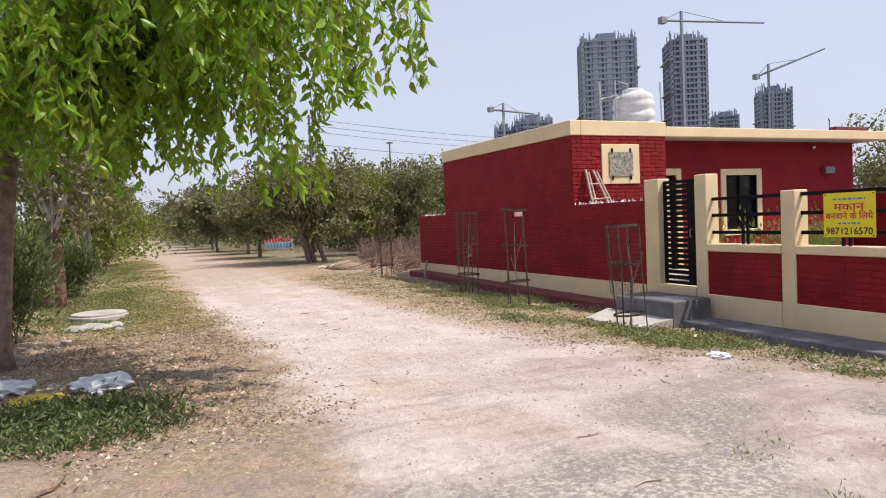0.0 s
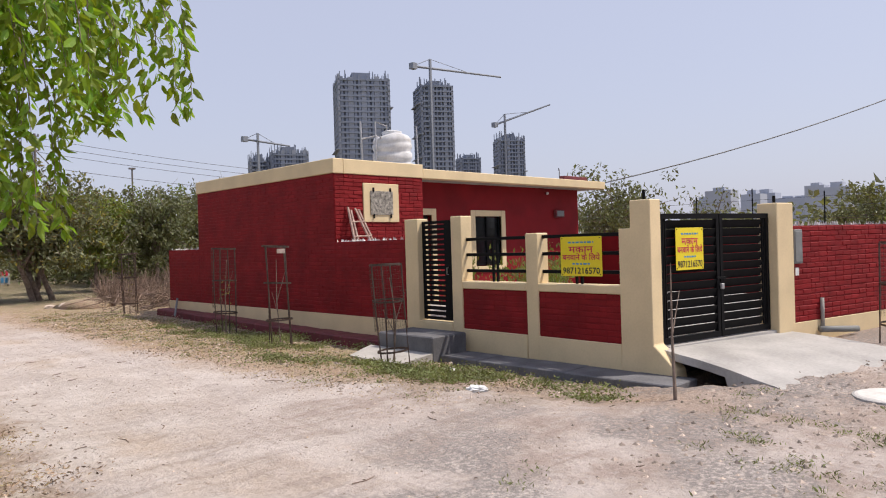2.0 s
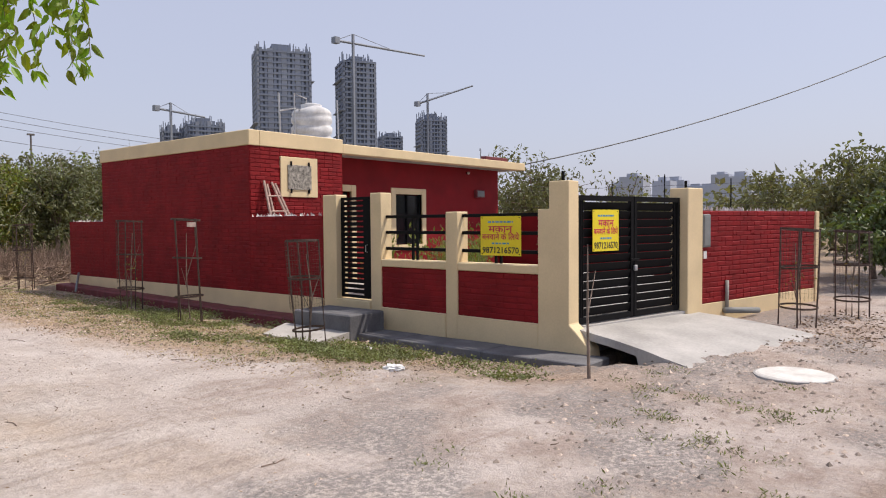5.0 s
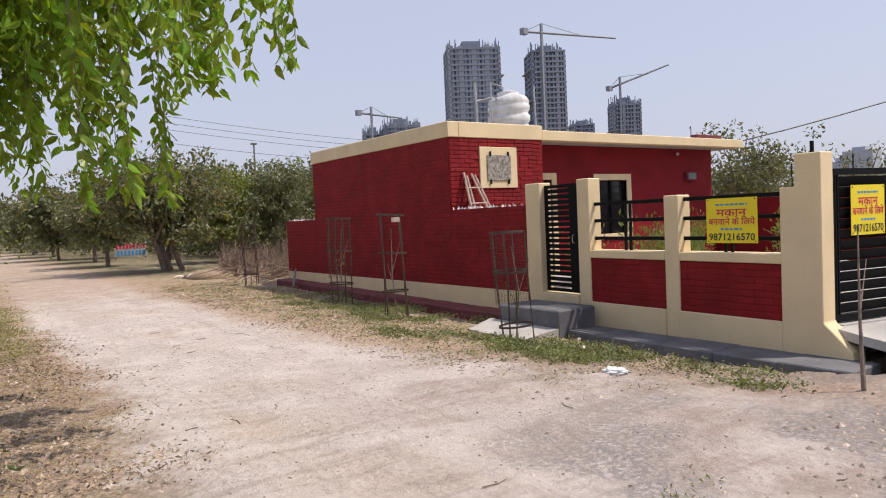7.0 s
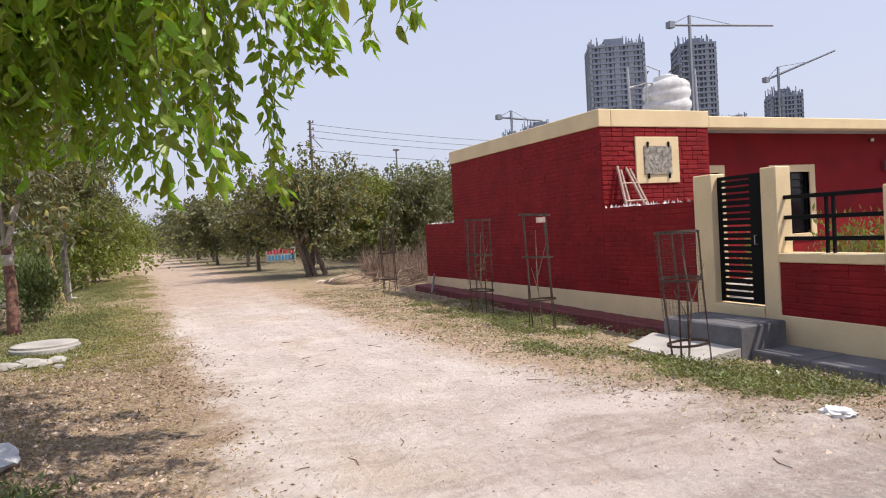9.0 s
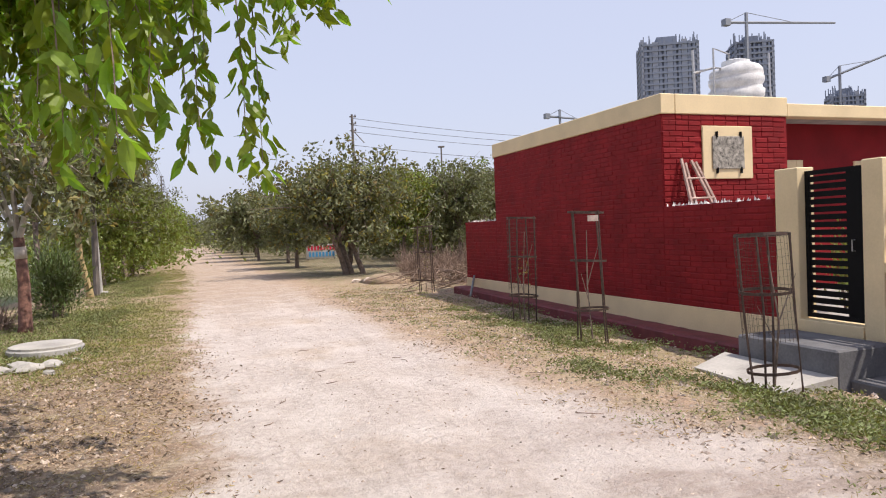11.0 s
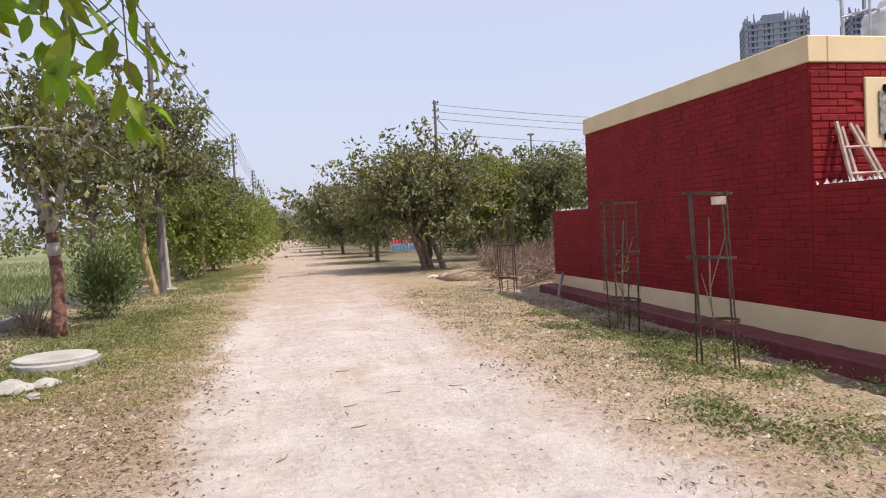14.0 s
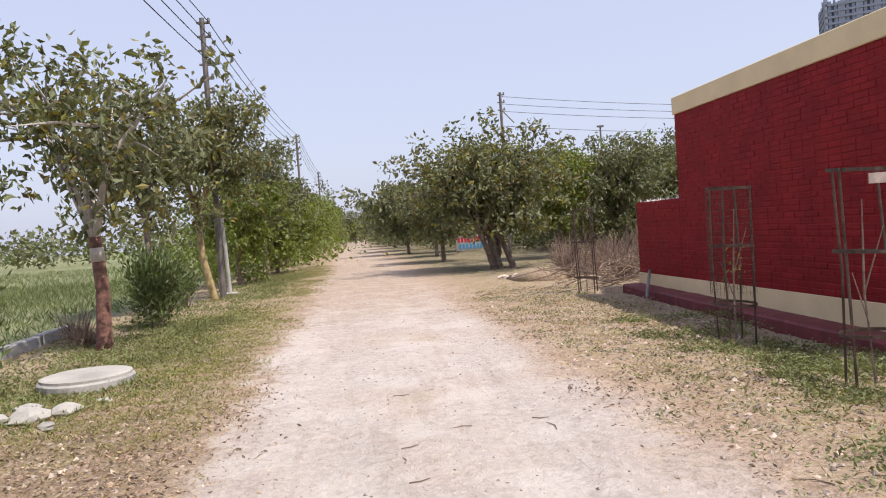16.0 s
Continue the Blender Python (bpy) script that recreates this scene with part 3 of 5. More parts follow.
part("roof_slab", boxed(9.55, 9.78, T, 6.1, 3.2, 3.31, 0.012), M_CREAM, house, "cream painted roof edge")
part("roof_upstand", boxed(8.6, 9.74, 0.6, 0.8, 3.2, 3.5, 0.01), M_MAROON, house, "dark red upstand on the roof")
# window with cream surround
win = part("window", boxed(WX0 + 0.02, WX1 - 0.02, Y0 + 0.10, Y0 + 0.13, WZ0 + 0.02, WZ1 - 0.02), M_GLASSY, house, "dark barred window")
bm = bmesh.new()
box(bm, 4.64, WX0, Y0 - 0.03, Y0 + 0.06, 0.88, 2.45, 0.006)
box(bm, WX1, 5.96, Y0 - 0.03, Y0 + 0.06, 0.88, 2.45, 0.006)
box(bm, WX0, WX1, Y0 - 0.03, Y0 + 0.06, WZ1, 2.45, 0.006)
box(bm, WX0, WX1, Y0 - 0.03, Y0 + 0.06, 0.88, WZ0, 0.006)
part("frame", bm, M_CREAM, win, "cream painted surround")
for i in range(7):
    z = WZ0 + 0.1 + i * 0.17
    part("bar", boxed(WX0, WX1, Y0 + 0.035, Y0 + 0.05, z, z + 0.016), M_BLACK, win)
for x in (WX0 + 0.02, 5.28, WX1 - 0.05):
    part("mullion", boxed(x, x + 0.05, Y0 + 0.05, Y0 + 0.1, WZ0, WZ1), M_BLACK, win)
door = part("door", boxed(DX0 + 0.02, DX1 - 0.02, Y0 + 0.1, Y0 + 0.14, 0.25, DZ1 - 0.02), M_BLACK, house, "dark house door")
bm = bmesh.new()
box(bm, DX1, DX1 + 0.15, Y0 - 0.03, Y0 + 0.05, 0.25, 2.47, 0.006)
box(bm, DX0 - 0.15, DX1, Y0 - 0.03, Y0 + 0.05, DZ1, 2.47, 0.006)
box(bm, DX0 - 0.15, DX0, Y0 - 0.03, Y0 + 0.05, 0.25, DZ1, 0.006)
part("frame", bm, M_CREAM, door, "cream painted surround")
# wall plaque
plq = part("plaque_surround", boxed(0.72, 1.68, -0.035, -0.001, 2.12, 2.93, 0.008), M_CREAM, house, "cream painted square surround")
part("stone_plaque", boxed(0.89, 1.50, -0.055, -0.036, 2.27, 2.77, 0.006), M_STONE, plq, "grey patterned stone plaque")
for x in (0.96, 1.42):
    for z in (2.20, 2.75):
        part("clip", boxed(x, x + 0.025, -0.068, -0.036, z, z + 0.09), M_BLACK, plq)

# things on the facade
lamp = thing("bulb_holder", (7.75, 0.64, 2.96), "small white bulb on the veranda wall", "lamp")
bmx = bmesh.new()
bmesh.ops.create_uvsphere(bmx, u_segments=10, v_segments=6, radius=0.04, matrix=Matrix.Translation((7.75, 0.59, 2.96)))
part("bulb", bmx, M_WHITEPL, lamp, smooth=True)
part("base", tubed([(7.75, 0.66, 2.96), (7.75, 0.62, 2.96)], 0.025), M_BLACK, lamp)
vb = thing("switch_box", (8.2, 0.64, 2.3), "dark red box on the veranda wall", "box")
part("body", boxed(8.1, 8.5, 0.56, 0.66, 2.28, 2.5, 0.01), M_MAROON, vb)
part("cover", boxed(8.14, 8.46, 0.545, 0.558, 2.31, 2.47, 0.004), M_METER, vb)

# ---- boundary ----
bwall = thing("boundary_wall", (0.1, -3.5, 0), "red and cream boundary wall with pillars and inset panels", "wall")
low = part("wall", boxed(0, T, -2.1, -0.002, -0.05, 1.72), M_RED, bwall, "dark red painted low wall")
rear = part("wall", boxed(0, T, 6.022, 7.89, -0.05, 1.665), M_RED, bwall, "dark red painted low wall")


def shards(parent, x0, x1, y0, y1, z, n, m=None):
    bm = bmesh.new()
    for i in range(n):
        f = (i + RNG.uniform(0, 1)) / n
        q = Vector((x0 + (x1 - x0) * (f if abs(x1 - x0) > abs(y1 - y0) else RNG.uniform(0, 1)), y0 + (y1 - y0) * (f if abs(y1 - y0) >= abs(x1 - x0) else RNG.uniform(0, 1)), z))
        s = RNG.uniform(0.02, 0.05)
        vs = [bm.verts.new(q + Vector((RNG.uniform(-s, s), RNG.uniform(-s, s), -0.01))) for _ in range(3)]
        vs.append(bm.verts.new(q + Vector((RNG.uniform(-s, s) * 0.4, RNG.uniform(-s, s) * 0.4, RNG.uniform(0.02, 0.075)))))
        for a, b, c in ((0, 1, 3), (1, 2, 3), (2, 0, 3), (0, 2, 1)):
            bm.faces.new((vs[a], vs[b], vs[c]))
    ob = part("glass_shards", bm, M_SHARD, parent, "broken pale glass set along the wall top")
    ob["kind"] = "stuff"


shards(low, 0.02, T - 0.02, -2.05, -0.02, 1.72, 70)
shards(rear, 0.02, T - 0.02, 6.1, 7.8, 1.665, 60)
PX0, PX1 = -0.17, 0.10
# the fence line runs slightly askew to the house
SH = Matrix(((1, 0.045, 0, 0.17 + 0.045 * 2.1), (0, 1.026, 0, 0.026 * 2.1), (0, 0, 1, 0), (0, 0, 0, 1)))
part("pillar", boxed(PX0, PX1, -2.44, -2.1, -0.3, 2.07, 0.012), M_CREAM, bwall, "cream gate pillar")
part("pillar", boxed(PX0, PX1, -3.52, -3.28, -0.3, 2.07, 0.012), M_CREAM, bwall, "cream gate pillar")
part("pillar", boxed(PX0, PX1, -5.09, -4.87, -0.3, 1.74, 0.012), M_CREAM, bwall, "cream fence pillar")
# tall stepped pillar with its flared foot, one profile
def prism_x(prof, x0, x1):
    bm = bmesh.new()
    vs = [[bm.verts.new((x, y, z)) for y, z in prof] for x in (x0, x1)]
    n = len(prof)
    bm.faces.new(vs[0])
    bm.faces.new(vs[1][::-1])
    for i in range(n):
        bm.faces.new((vs[0][i], vs[1][i], vs[1][(i + 1) % n], vs[0][(i + 1) % n]))
    bmesh.ops.recalc_face_normals(bm, faces=bm.faces)
    bmesh.ops.bevel(bm, geom=bm.edges[:], offset=0.01, segments=1, affect="EDGES", clamp_overlap=True)
    return bm


part("pillar", prism_x([(-6.47, -0.3), (-6.47, 1.75), (-6.64, 1.75), (-6.64, 2.11), (-6.93, 2.11), (-6.93, 0.26), (-7.02, 0.18), (-7.22, -0.02), (-7.27, -0.3)], PX0 - 0.02, PX1 - 0.02),
     M_CREAM, bwall, "tall cream stepped gate pillar with a flared foot")
for ya, yb in ((-4.87, -3.52), (-6.47, -5.09)):
    panel = part("panel", boxed(PX0 + 0.03, PX1 - 0.03, ya, yb, 0.23, 0.885), M_RED, bwall, "red painted inset panel")
    brick_field(panel, SH @ Vector((PX0 + 0.03, yb, 0)), SH.to_3x3() @ Vector((0, -1, 0)), (-1, 0, 0), (yb - ya) * 1.026, 0.235, 0.88)
    part("coping", boxed(PX0 - 0.0, PX1, ya, yb, 0.885, 1.0, 0.01), M_CREAM, bwall, "cream coping")
    part("base", boxed(PX0 - 0.015, PX1, ya, yb, -0.3, 0.23, 0.008), M_CREAM, bwall, "cream painted base")
    for z in (1.17, 1.43, 1.68):
        part("rail", boxed(-0.05, -0.005, ya, yb, z - 0.025, z + 0.025, 0.004), M_BLACK, bwall, "black iron rail")
    yv = (ya + yb) / 2 + 0.05
    for dy in (-0.045, 0.045):
        part("upright", boxed(-0.045, -0.01, yv + dy - 0.015, yv + dy + 0.015, 1.0, 1.66), M_BLACK, bwall)
part("sill", boxed(PX0 - 0.02, PX1, -3.279, -2.441, -0.3, 0.30, 0.008), M_CREAM, bwall, "cream gate sill")
part("yard_slab", boxed(T + 0.002, 9.0, -6.6, 0.655, -0.05, 0.2), M_CONC, bwall, "concrete yard floor")

for px, py, pz in ((-0.1, -6.9, 2.11), (2.75, -7.45, 2.07)):
    part("spike", tubed([(px, py, pz - 0.02), (px, py, pz + 0.13)], 0.022, 6), M_BLACK, bwall, "short iron stub on the pillar")
ew = part("wall", boxed(9.9, 10.12, -7.2, 7.8, -0.1, 1.75), M_RED, bwall, "red painted rear boundary wall")
for y, z in ((-1.2, 2.6), (-2.7, 2.68), (-4.2, 2.8), (-5.9, 2.62)):
    part("fence_post", tubed([(10.0, y, 1.7), (10.0, y, z)], 0.015, 6), M_BLACK, bwall, "thin iron fence post on the wall")
for z in (2.0, 2.25, 2.5):
    part("fence_wire", tubed([(10.0, -7.1, z), (10.0, 5.0, z)], 0.004, 4), M_WIRE, bwall, "strand of fence wire")

# small gate
sg = thing("small_gate", (0, -2.86, 0.31), "black slatted metal side gate, shut", "gate")
gx0, gx1 = -0.06, -0.02
bm = bmesh.new()
for ya, yb in ((-2.50, -2.45), (-3.27, -3.22)):
    box(bm, gx0, gx1, ya, yb, 0.32, 2.02)
for za, zb in ((0.32, 0.37), (1.97, 2.02)):
    box(bm, gx0, gx1, -3.22, -2.50, za, zb)
part("frame", bm, M_BLACK, sg)
for i in range(18):
    z = 0.40 + i * 0.0875
    part("slat", boxed(gx0 + 0.008, gx1 - 0.008, -3.0, -2.50, z, z + 0.062), M_BLACK, sg)
part("lock_plate", boxed(gx0 + 0.004, gx1 - 0.004, -3.22, -3.0, 0.37, 1.97), M_BLACK, sg, "solid black sheet beside the lock")
part("handle", tubed([(-0.06, -3.1, 1.1), (-0.10, -3.1, 1.1), (-0.10, -3.1, 1.22), (-0.06, -3.1, 1.22)], 0.008, 6), M_PIPE, sg)

for ob in [*bwall.children, *sg.children]:
    if ob not in (low, rear, ew) and not ob.name.startswith(("fence_", "spike")) and "yard" not in ob.name:
        ob.data.transform(SH)

# south side: skewed line of gate and brick wall
ANG = math.atan2(-0.2, 0.98)
SK = Matrix.Translation((0.14, -6.98, 0)) @ Matrix.Rotation(ANG, 4, "Z")


def sk(*a, bev=0.0, bm=None):
    return box(bm or bmesh.new(), *a, bev=bev, m=SK)


mg = thing("main_gate", tuple(SK @ Vector((1.15, 0, 0.2))), "black double-leaf metal gate with louvred slats, shut", "gate")
GL = 2.36
for k, (a, b) in enumerate(((-0.06, GL / 2 - 0.01), (GL / 2 + 0.01, GL - 0.03))):
    bm = bmesh.new()
    sk(a, a + 0.06, -0.04, 0.02, 0.22, 1.93, bm=bm)
    sk(b - 0.06, b, -0.04, 0.02, 0.22, 1.93, bm=bm)
    sk(a + 0.06, b - 0.06, -0.04, 0.02, 0.22, 0.30, bm=bm)
    sk(a + 0.06, b - 0.06, -0.04, 0.02, 1.86, 1.93, bm=bm)
    part("leaf_frame", bm, M_BLACK, mg)
    for j in range(2):
        xx = (a + 0.085 + j * 0.04) if k == 0 else (b - 0.1 - j * 0.04)
        part("upright", sk(xx, xx + 0.018, -0.03, 0.0, 0.30, 1.86), M_BLACK, mg)
    for i in range(13):
        z = 0.325 + i * 0.118
        m = SK @ Matrix.Translation(((a + b) / 2 + (0.05 if k == 0 else -0.05), -0.01, z + 0.045)) @ Matrix.Rotation(radians(18), 4, "X")
        bm = box(bmesh.new(), -(b - a) / 2 + 0.11, (b - a) / 2 - 0.11, -0.006, 0.006, -0.0575, 0.0575, m=m)
        part("slat", bm, M_BLACK, mg)
part("latch", sk(GL / 2 - 0.10, GL / 2 + 0.10, -0.065, -0.042, 1.02, 1.05, bev=0.003), M_BLACK, mg, "sliding bolt")
part("padlock", sk(GL / 2 - 0.03, GL / 2 + 0.03, -0.085, -0.045, 0.88, 0.96, bev=0.008), M_PIPE, mg, "steel padlock")
swall = thing("brick_boundary_wall", tuple(SK @ Vector((4.9, 0.1, 0))), "red painted brick wall on a cream base, shards on top", "wall")
part("pillar", sk(GL, GL + 0.42, -0.16, 0.16, -0.1, 2.08, bev=0.012), M_CREAM, swall, "cream gate pillar")
sw = part("wall", sk(GL + 0.42, 6.9, -0.06, 0.15, 0.26, 1.74), M_RED, swall, "red painted brickwork")
part("base", sk(GL + 0.42, 6.9, -0.075, 0.16, -0.2, 0.26, bev=0.006), M_CREAM, swall, "cream painted base")
part("end_pillar", sk(6.9, 7.04, -0.1, 0.17, -0.2, 1.74, bev=0.008), M_CREAM, swall, "cream wall end")
brick_field(sw, SK @ Vector((GL + 0.43, -0.06, 0)), SK.to_3x3() @ Vector((1, 0, 0)), SK.to_3x3() @ Vector((0, -1, 0)), 6.9 - GL - 0.44, 0.27, 1.735, near=300)
bm = bmesh.new()
for i in range(110):
    q = SK @ Vector((RNG.uniform(GL + 0.45, 6.9), RNG.uniform(-0.03, 0.12), 1.735))
    s = RNG.uniform(0.015, 0.04)
    vs = [bm.verts.new(q + Vector((RNG.uniform(-s, s), RNG.uniform(-s, s), 0))) for _ in range(3)] + [bm.verts.new(q + Vector((0, 0, RNG.uniform(0.03, 0.09))))]
    for a, b, c in ((0, 1, 3), (1, 2, 3), (2, 0, 3)):
        bm.faces.new((vs[a], vs[b], vs[c]))
tagged(part("glass_shards", bm, M_SHARD, sw, "broken pale glass set along the wall top"), kind="stuff")
mb = thing("meter_box", tuple(SK @ Vector((2.9, -0.1, 1.1))), "grey electric meter box on the brick wall", "meter box")
part("body", sk(2.88, 3.1, -0.11, -0.075, 1.16, 1.68, bev=0.01), M_METER, mb)
part("lid", sk(2.9, 3.08, -0.118, -0.111, 1.19, 1.65, bev=0.003), M_METER, mb)
part("tag", sk(2.93, 3.02, -0.088, -0.076, 0.98, 1.10), M_WHITEPL, mb, "white label with a red mark")
pp = thing("drain_pipe", tuple(SK @ Vector((3.6, -0.2, 0))), "old plastic drain pipe at the foot of the brick wall", "pipe")
part("riser", tubed([tuple(SK @ Vector((3.62, -0.10, z))) for z in (0.1, 0.6)], 0.03, 8), M_PALE, pp, smooth=True)
part("outlet", tubed([tuple(SK @ Vector((3.5, -0.13, 0.12))), tuple(SK @ Vector((4.3, -0.28, 0.07)))], 0.05, 10), M_METER, pp, smooth=True)

# steps, apron, drain and ramp
stp = thing("gate_step", (-0.6, -2.9, 0), "grey concrete step before the side gate", "step")
part("block", boxed(-0.95, -0.19, -3.75, -2.45, -0.35, 0.20, 0.02), M_DCONC, stp)
bm = bmesh.new()
vs = [bm.verts.new(v) for v in ((-1.55, -2.45, -0.11), (-1.66, -3.75, -0.12), (-0.952, -3.75, -0.05), (-0.952, -2.25, -0.03), (-1.55, -2.45, -0.3), (-1.66, -3.75, -0.3), (-0.952, -3.75, -0.3), (-0.952, -2.25, -0.3))]
for f in ((0, 1, 2, 3), (4, 7, 6, 5), (0, 4, 5, 1), (1, 5, 6, 2), (2, 6, 7, 3), (3, 7, 4, 0)):
    bm.faces.new([vs[i] for i in f])
bmesh.ops.recalc_face_normals(bm, faces=bm.faces)
part("apron", bm, M_PALE, stp, "cracked pale concrete slab")
dr = thing("drain_apron", (-0.55, -5.6, 0), "concrete drain cover strip along the wall, darkened for its shade", "drain cover")
# the fence's shadow on these slabs is put into their dark colour
for i in range(5):
    y = -3.76 - i * 0.77
    bm = boxed(-0.80, -0.20, y - 0.768, y, -0.35, -0.10 + RNG.uniform(-0.006, 0.006), 0.012)
    part("slab", bm, M_DCONC, dr)
rp = thing("ramp", (0.8, -8.0, 0), "pale concrete vehicle ramp up to the main gate", "ramp")
bm = bmesh.new()
c00, c10, c11, c01 = (Vector(v) for v in ((-0.06, -7.0, 0.20), (2.75, -7.52, 0.17), (2.55, -9.5, -0.03), (-0.62, -8.8, -0.035)))
NR = 14
grid = []
for j in range(NR + 1):
    row = []
    for i in range(NR + 1):
        u, v = i / NR, j / NR
        q = c00.lerp(c10, u).lerp(c01.lerp(c11, u), v)
        q.z += 0.03 * math.sin(math.pi * v) + 0.006 * noise.noise((q.x * 3, q.y * 3, 1))
        if j == NR:
            q += Vector((0.05 * noise.noise((u * 7, 1, 0)), 0.16 * noise.noise((u * 5, 2, 0)), -0.01))
        if i == 0:
            q.x += 0.03 * noise.noise((v * 6, 4, 0))
        row.append(bm.verts.new(q))
    grid.append(row)
for j in range(NR):
    for i in range(NR):
        bm.faces.new((grid[j][i], grid[j + 1][i], grid[j + 1][i + 1], grid[j][i + 1]))
rim = [grid[0][i] for i in range(NR)] + [grid[j][NR] for j in range(NR)] + [grid[NR][i] for i in range(NR, 0, -1)] + [grid[j][0] for j in range(NR, 0, -1)]
# the drain mouth stays open under the western edge
low_rim = [bm.verts.new((w.co.x, w.co.y, w.co.z - 0.10 if w.co.x < 0 and w.co.y > -8.12 else -0.4)) for w in rim]
for i in range(len(rim)):
    k = (i + 1) % len(rim)
    bm.faces.new((rim[i], rim[k], low_rim[k], low_rim[i]))
bmesh.ops.recalc_face_normals(bm, faces=bm.faces)
part("slab", bm, M_RAMP, rp)
part("threshold", sk(0.0, GL, -0.12, 0.16, -0.1, 0.205), M_RAMP, rp)


# ---- signs ----
def lettering(name, body, size, m, material, parent, width=None):
    cu = bpy.data.curves.new(name, "FONT")
    cu.body, cu.size, cu.align_x, cu.align_y = body, size, "CENTER", "CENTER"
    cu.resolution_u, cu.offset = 2, size * 0.016
    tmp = bpy.data.objects.new(name, cu)
    scene.collection.objects.link(tmp)
    dg = bpy.context.evaluated_depsgraph_get()
    me = bpy.data.meshes.new_from_object(tmp.evaluated_get(dg))
    bpy.data.objects.remove(tmp)
    xs = [v.co.x for v in me.vertices] or [0, 1]
    s = width / (max(xs) - min(xs)) if width else 1
    me.transform(m @ Matrix.Diagonal((s, 1, 1, 1)))
    me.materials.clear()
    return link_mesh(name, me, material, parent)


def sale_sign(m, w, h):
    """A yellow advertisement sheet; m maps its own x and z to the place it hangs."""
    t = thing("sign", tuple(m.translation), "yellow printed sheet with red and black lettering tied on", "sign", "yellow sheets")
    part("sheet", box(bmesh.new(), -w / 2, w / 2, -0.003, 0.003, -h / 2, h / 2, 0.001, m=m), M_YELLOW, t)
    up = m @ Matrix.Rotation(radians(90), 4, "X")
    def at(z):
        return up @ Matrix.Translation((0, z, 0.006))
    lettering("headline", "मकान", h * 0.23, at(h * 0.17), M_INKRED, t, w * 0.6)
    lettering("second_line", "बनवाने के िलये", h * 0.2, at(-h * 0.03), M_INKRED, t, w * 0.92)
    lettering("number", "9871216570", h * 0.22, at(-h * 0.37), M_INKBLK, t, w * 0.9)
    bm = bmesh.new()
    for zc, ww in ((0.355, 0.62), (-0.19, 0.42)):
        x = -ww / 2
        while x < ww / 2:
            l_ = 0.05 + 0.05 * ((x * 37) % 1)
            box(bm, x * w, min(ww / 2, x + l_) * w, -0.005, -0.0032, (zc - 0.02) * h, (zc + 0.02) * h, m=m)
            x += l_ + 0.025
    tagged(part("small_print", bm, M_INKBLU, t, "small blue print"), kind="stuff")
    for x in (-0.46, 0.46):
        for z in (-0.46, 0.46):
            part("tie", box(bmesh.new(), (x - 0.012) * w, (x + 0.012) * w, -0.006, 0.02, (z - 0.012) * h, (z + 0.012) * h, m=m), M_BLACK, t)


sale_sign(Matrix.Translation((-0.085, -5.90, 1.39)) @ Matrix.Rotation(radians(-90), 4, "Z"), 0.68, 0.55)
sale_sign(SK @ Matrix.Translation((0.50, -0.07, 1.46)), 0.56, 0.56)

# ---- roof things ----
tk = thing("water_tank", (2.95, 1.7, 3.2), "white ribbed plastic water tank wrapped in cloth", "water tank")
prof = [(0.0, 0.48), (0.06, 0.50), (0.12, 0.50), (0.15, 0.455), (0.18, 0.455), (0.22, 0.495), (0.33, 0.50), (0.36, 0.45), (0.39, 0.45), (0.43, 0.49), (0.53, 0.495), (0.56, 0.455), (0.60, 0.45),
        (0.65, 0.485), (0.74, 0.49), (0.77, 0.46), (0.80, 0.48), (0.87, 0.47), (0.92, 0.43), (0.96, 0.33), (0.98, 0.24)]
bm = bmesh.new()
rings = []
for z, r in prof:
    rings.append([bm.verts.new((3.1 + r * math.cos(k * math.pi / 16) * (1 + 0.008 * math.sin(3 * k + z * 9)), 1.8 + r * math.sin(k * math.pi / 16), 3.25 + z * 1.13 + 0.03 * math.sin(k * 0.4 + z * 5))) for k in range(32)])
for p_, q_ in zip(rings, rings[1:]):
    for k in range(32):
        bm.faces.new((p_[k], p_[(k + 1) % 32], q_[(k + 1) % 32], q_[k]))
bm.faces.new(rings[-1])
part("body", bm, M_CLOTH, tk, smooth=True)
part("lid", tubed([(3.1, 1.8, 4.32), (3.1, 1.8, 4.43), (3.1, 1.8, 4.46)], [0.25, 0.25, 0.15], 20), M_WHITEPL, tk)
part("stand", boxed(2.65, 3.55, 1.35, 2.25, 3.2, 3.27), M_CONC, tk)
pw = thing("roof_pipes", (2.6, 2.0, 3.2), "thin galvanised pipes standing beside the tank", "pipe")
part("vent_pipe", tubed([(2.25, 1.9, 3.2), (2.2, 1.9, 4.62)], 0.025), M_PIPE, pw)
part("inlet_pipe", tubed([(2.2, 1.9, 4.2), (2.55, 1.75, 4.28), (2.65, 1.7, 4.27), (2.7, 1.75, 4.1)], 0.022), M_PIPE, pw)
part("overflow_pipe", tubed([(2.5, 1.7, 3.2), (2.5, 1.7, 4.62), (2.9, 1.75, 4.55), (2.93, 1.8, 4.3)], 0.018), M_PIPE, pw)
part("vent_pipe", tubed([(4.25, 2.1, 3.2), (4.2, 2.1, 4.72)], 0.02), M_PIPE, pw)
part("hook_rod", tubed([(8.2, 0.5, 3.2), (8.22, 0.5, 3.62), (8.19, 0.5, 3.68), (8.17, 0.5, 3.62)], 0.012, 6), M_POLE, pw)
part("elbow_pipe", tubed([(0.5, 0.9, 3.2), (0.5, 0.9, 3.43), (0.3, 0.75, 3.45)], 0.03), M_WHITEPL, pw)

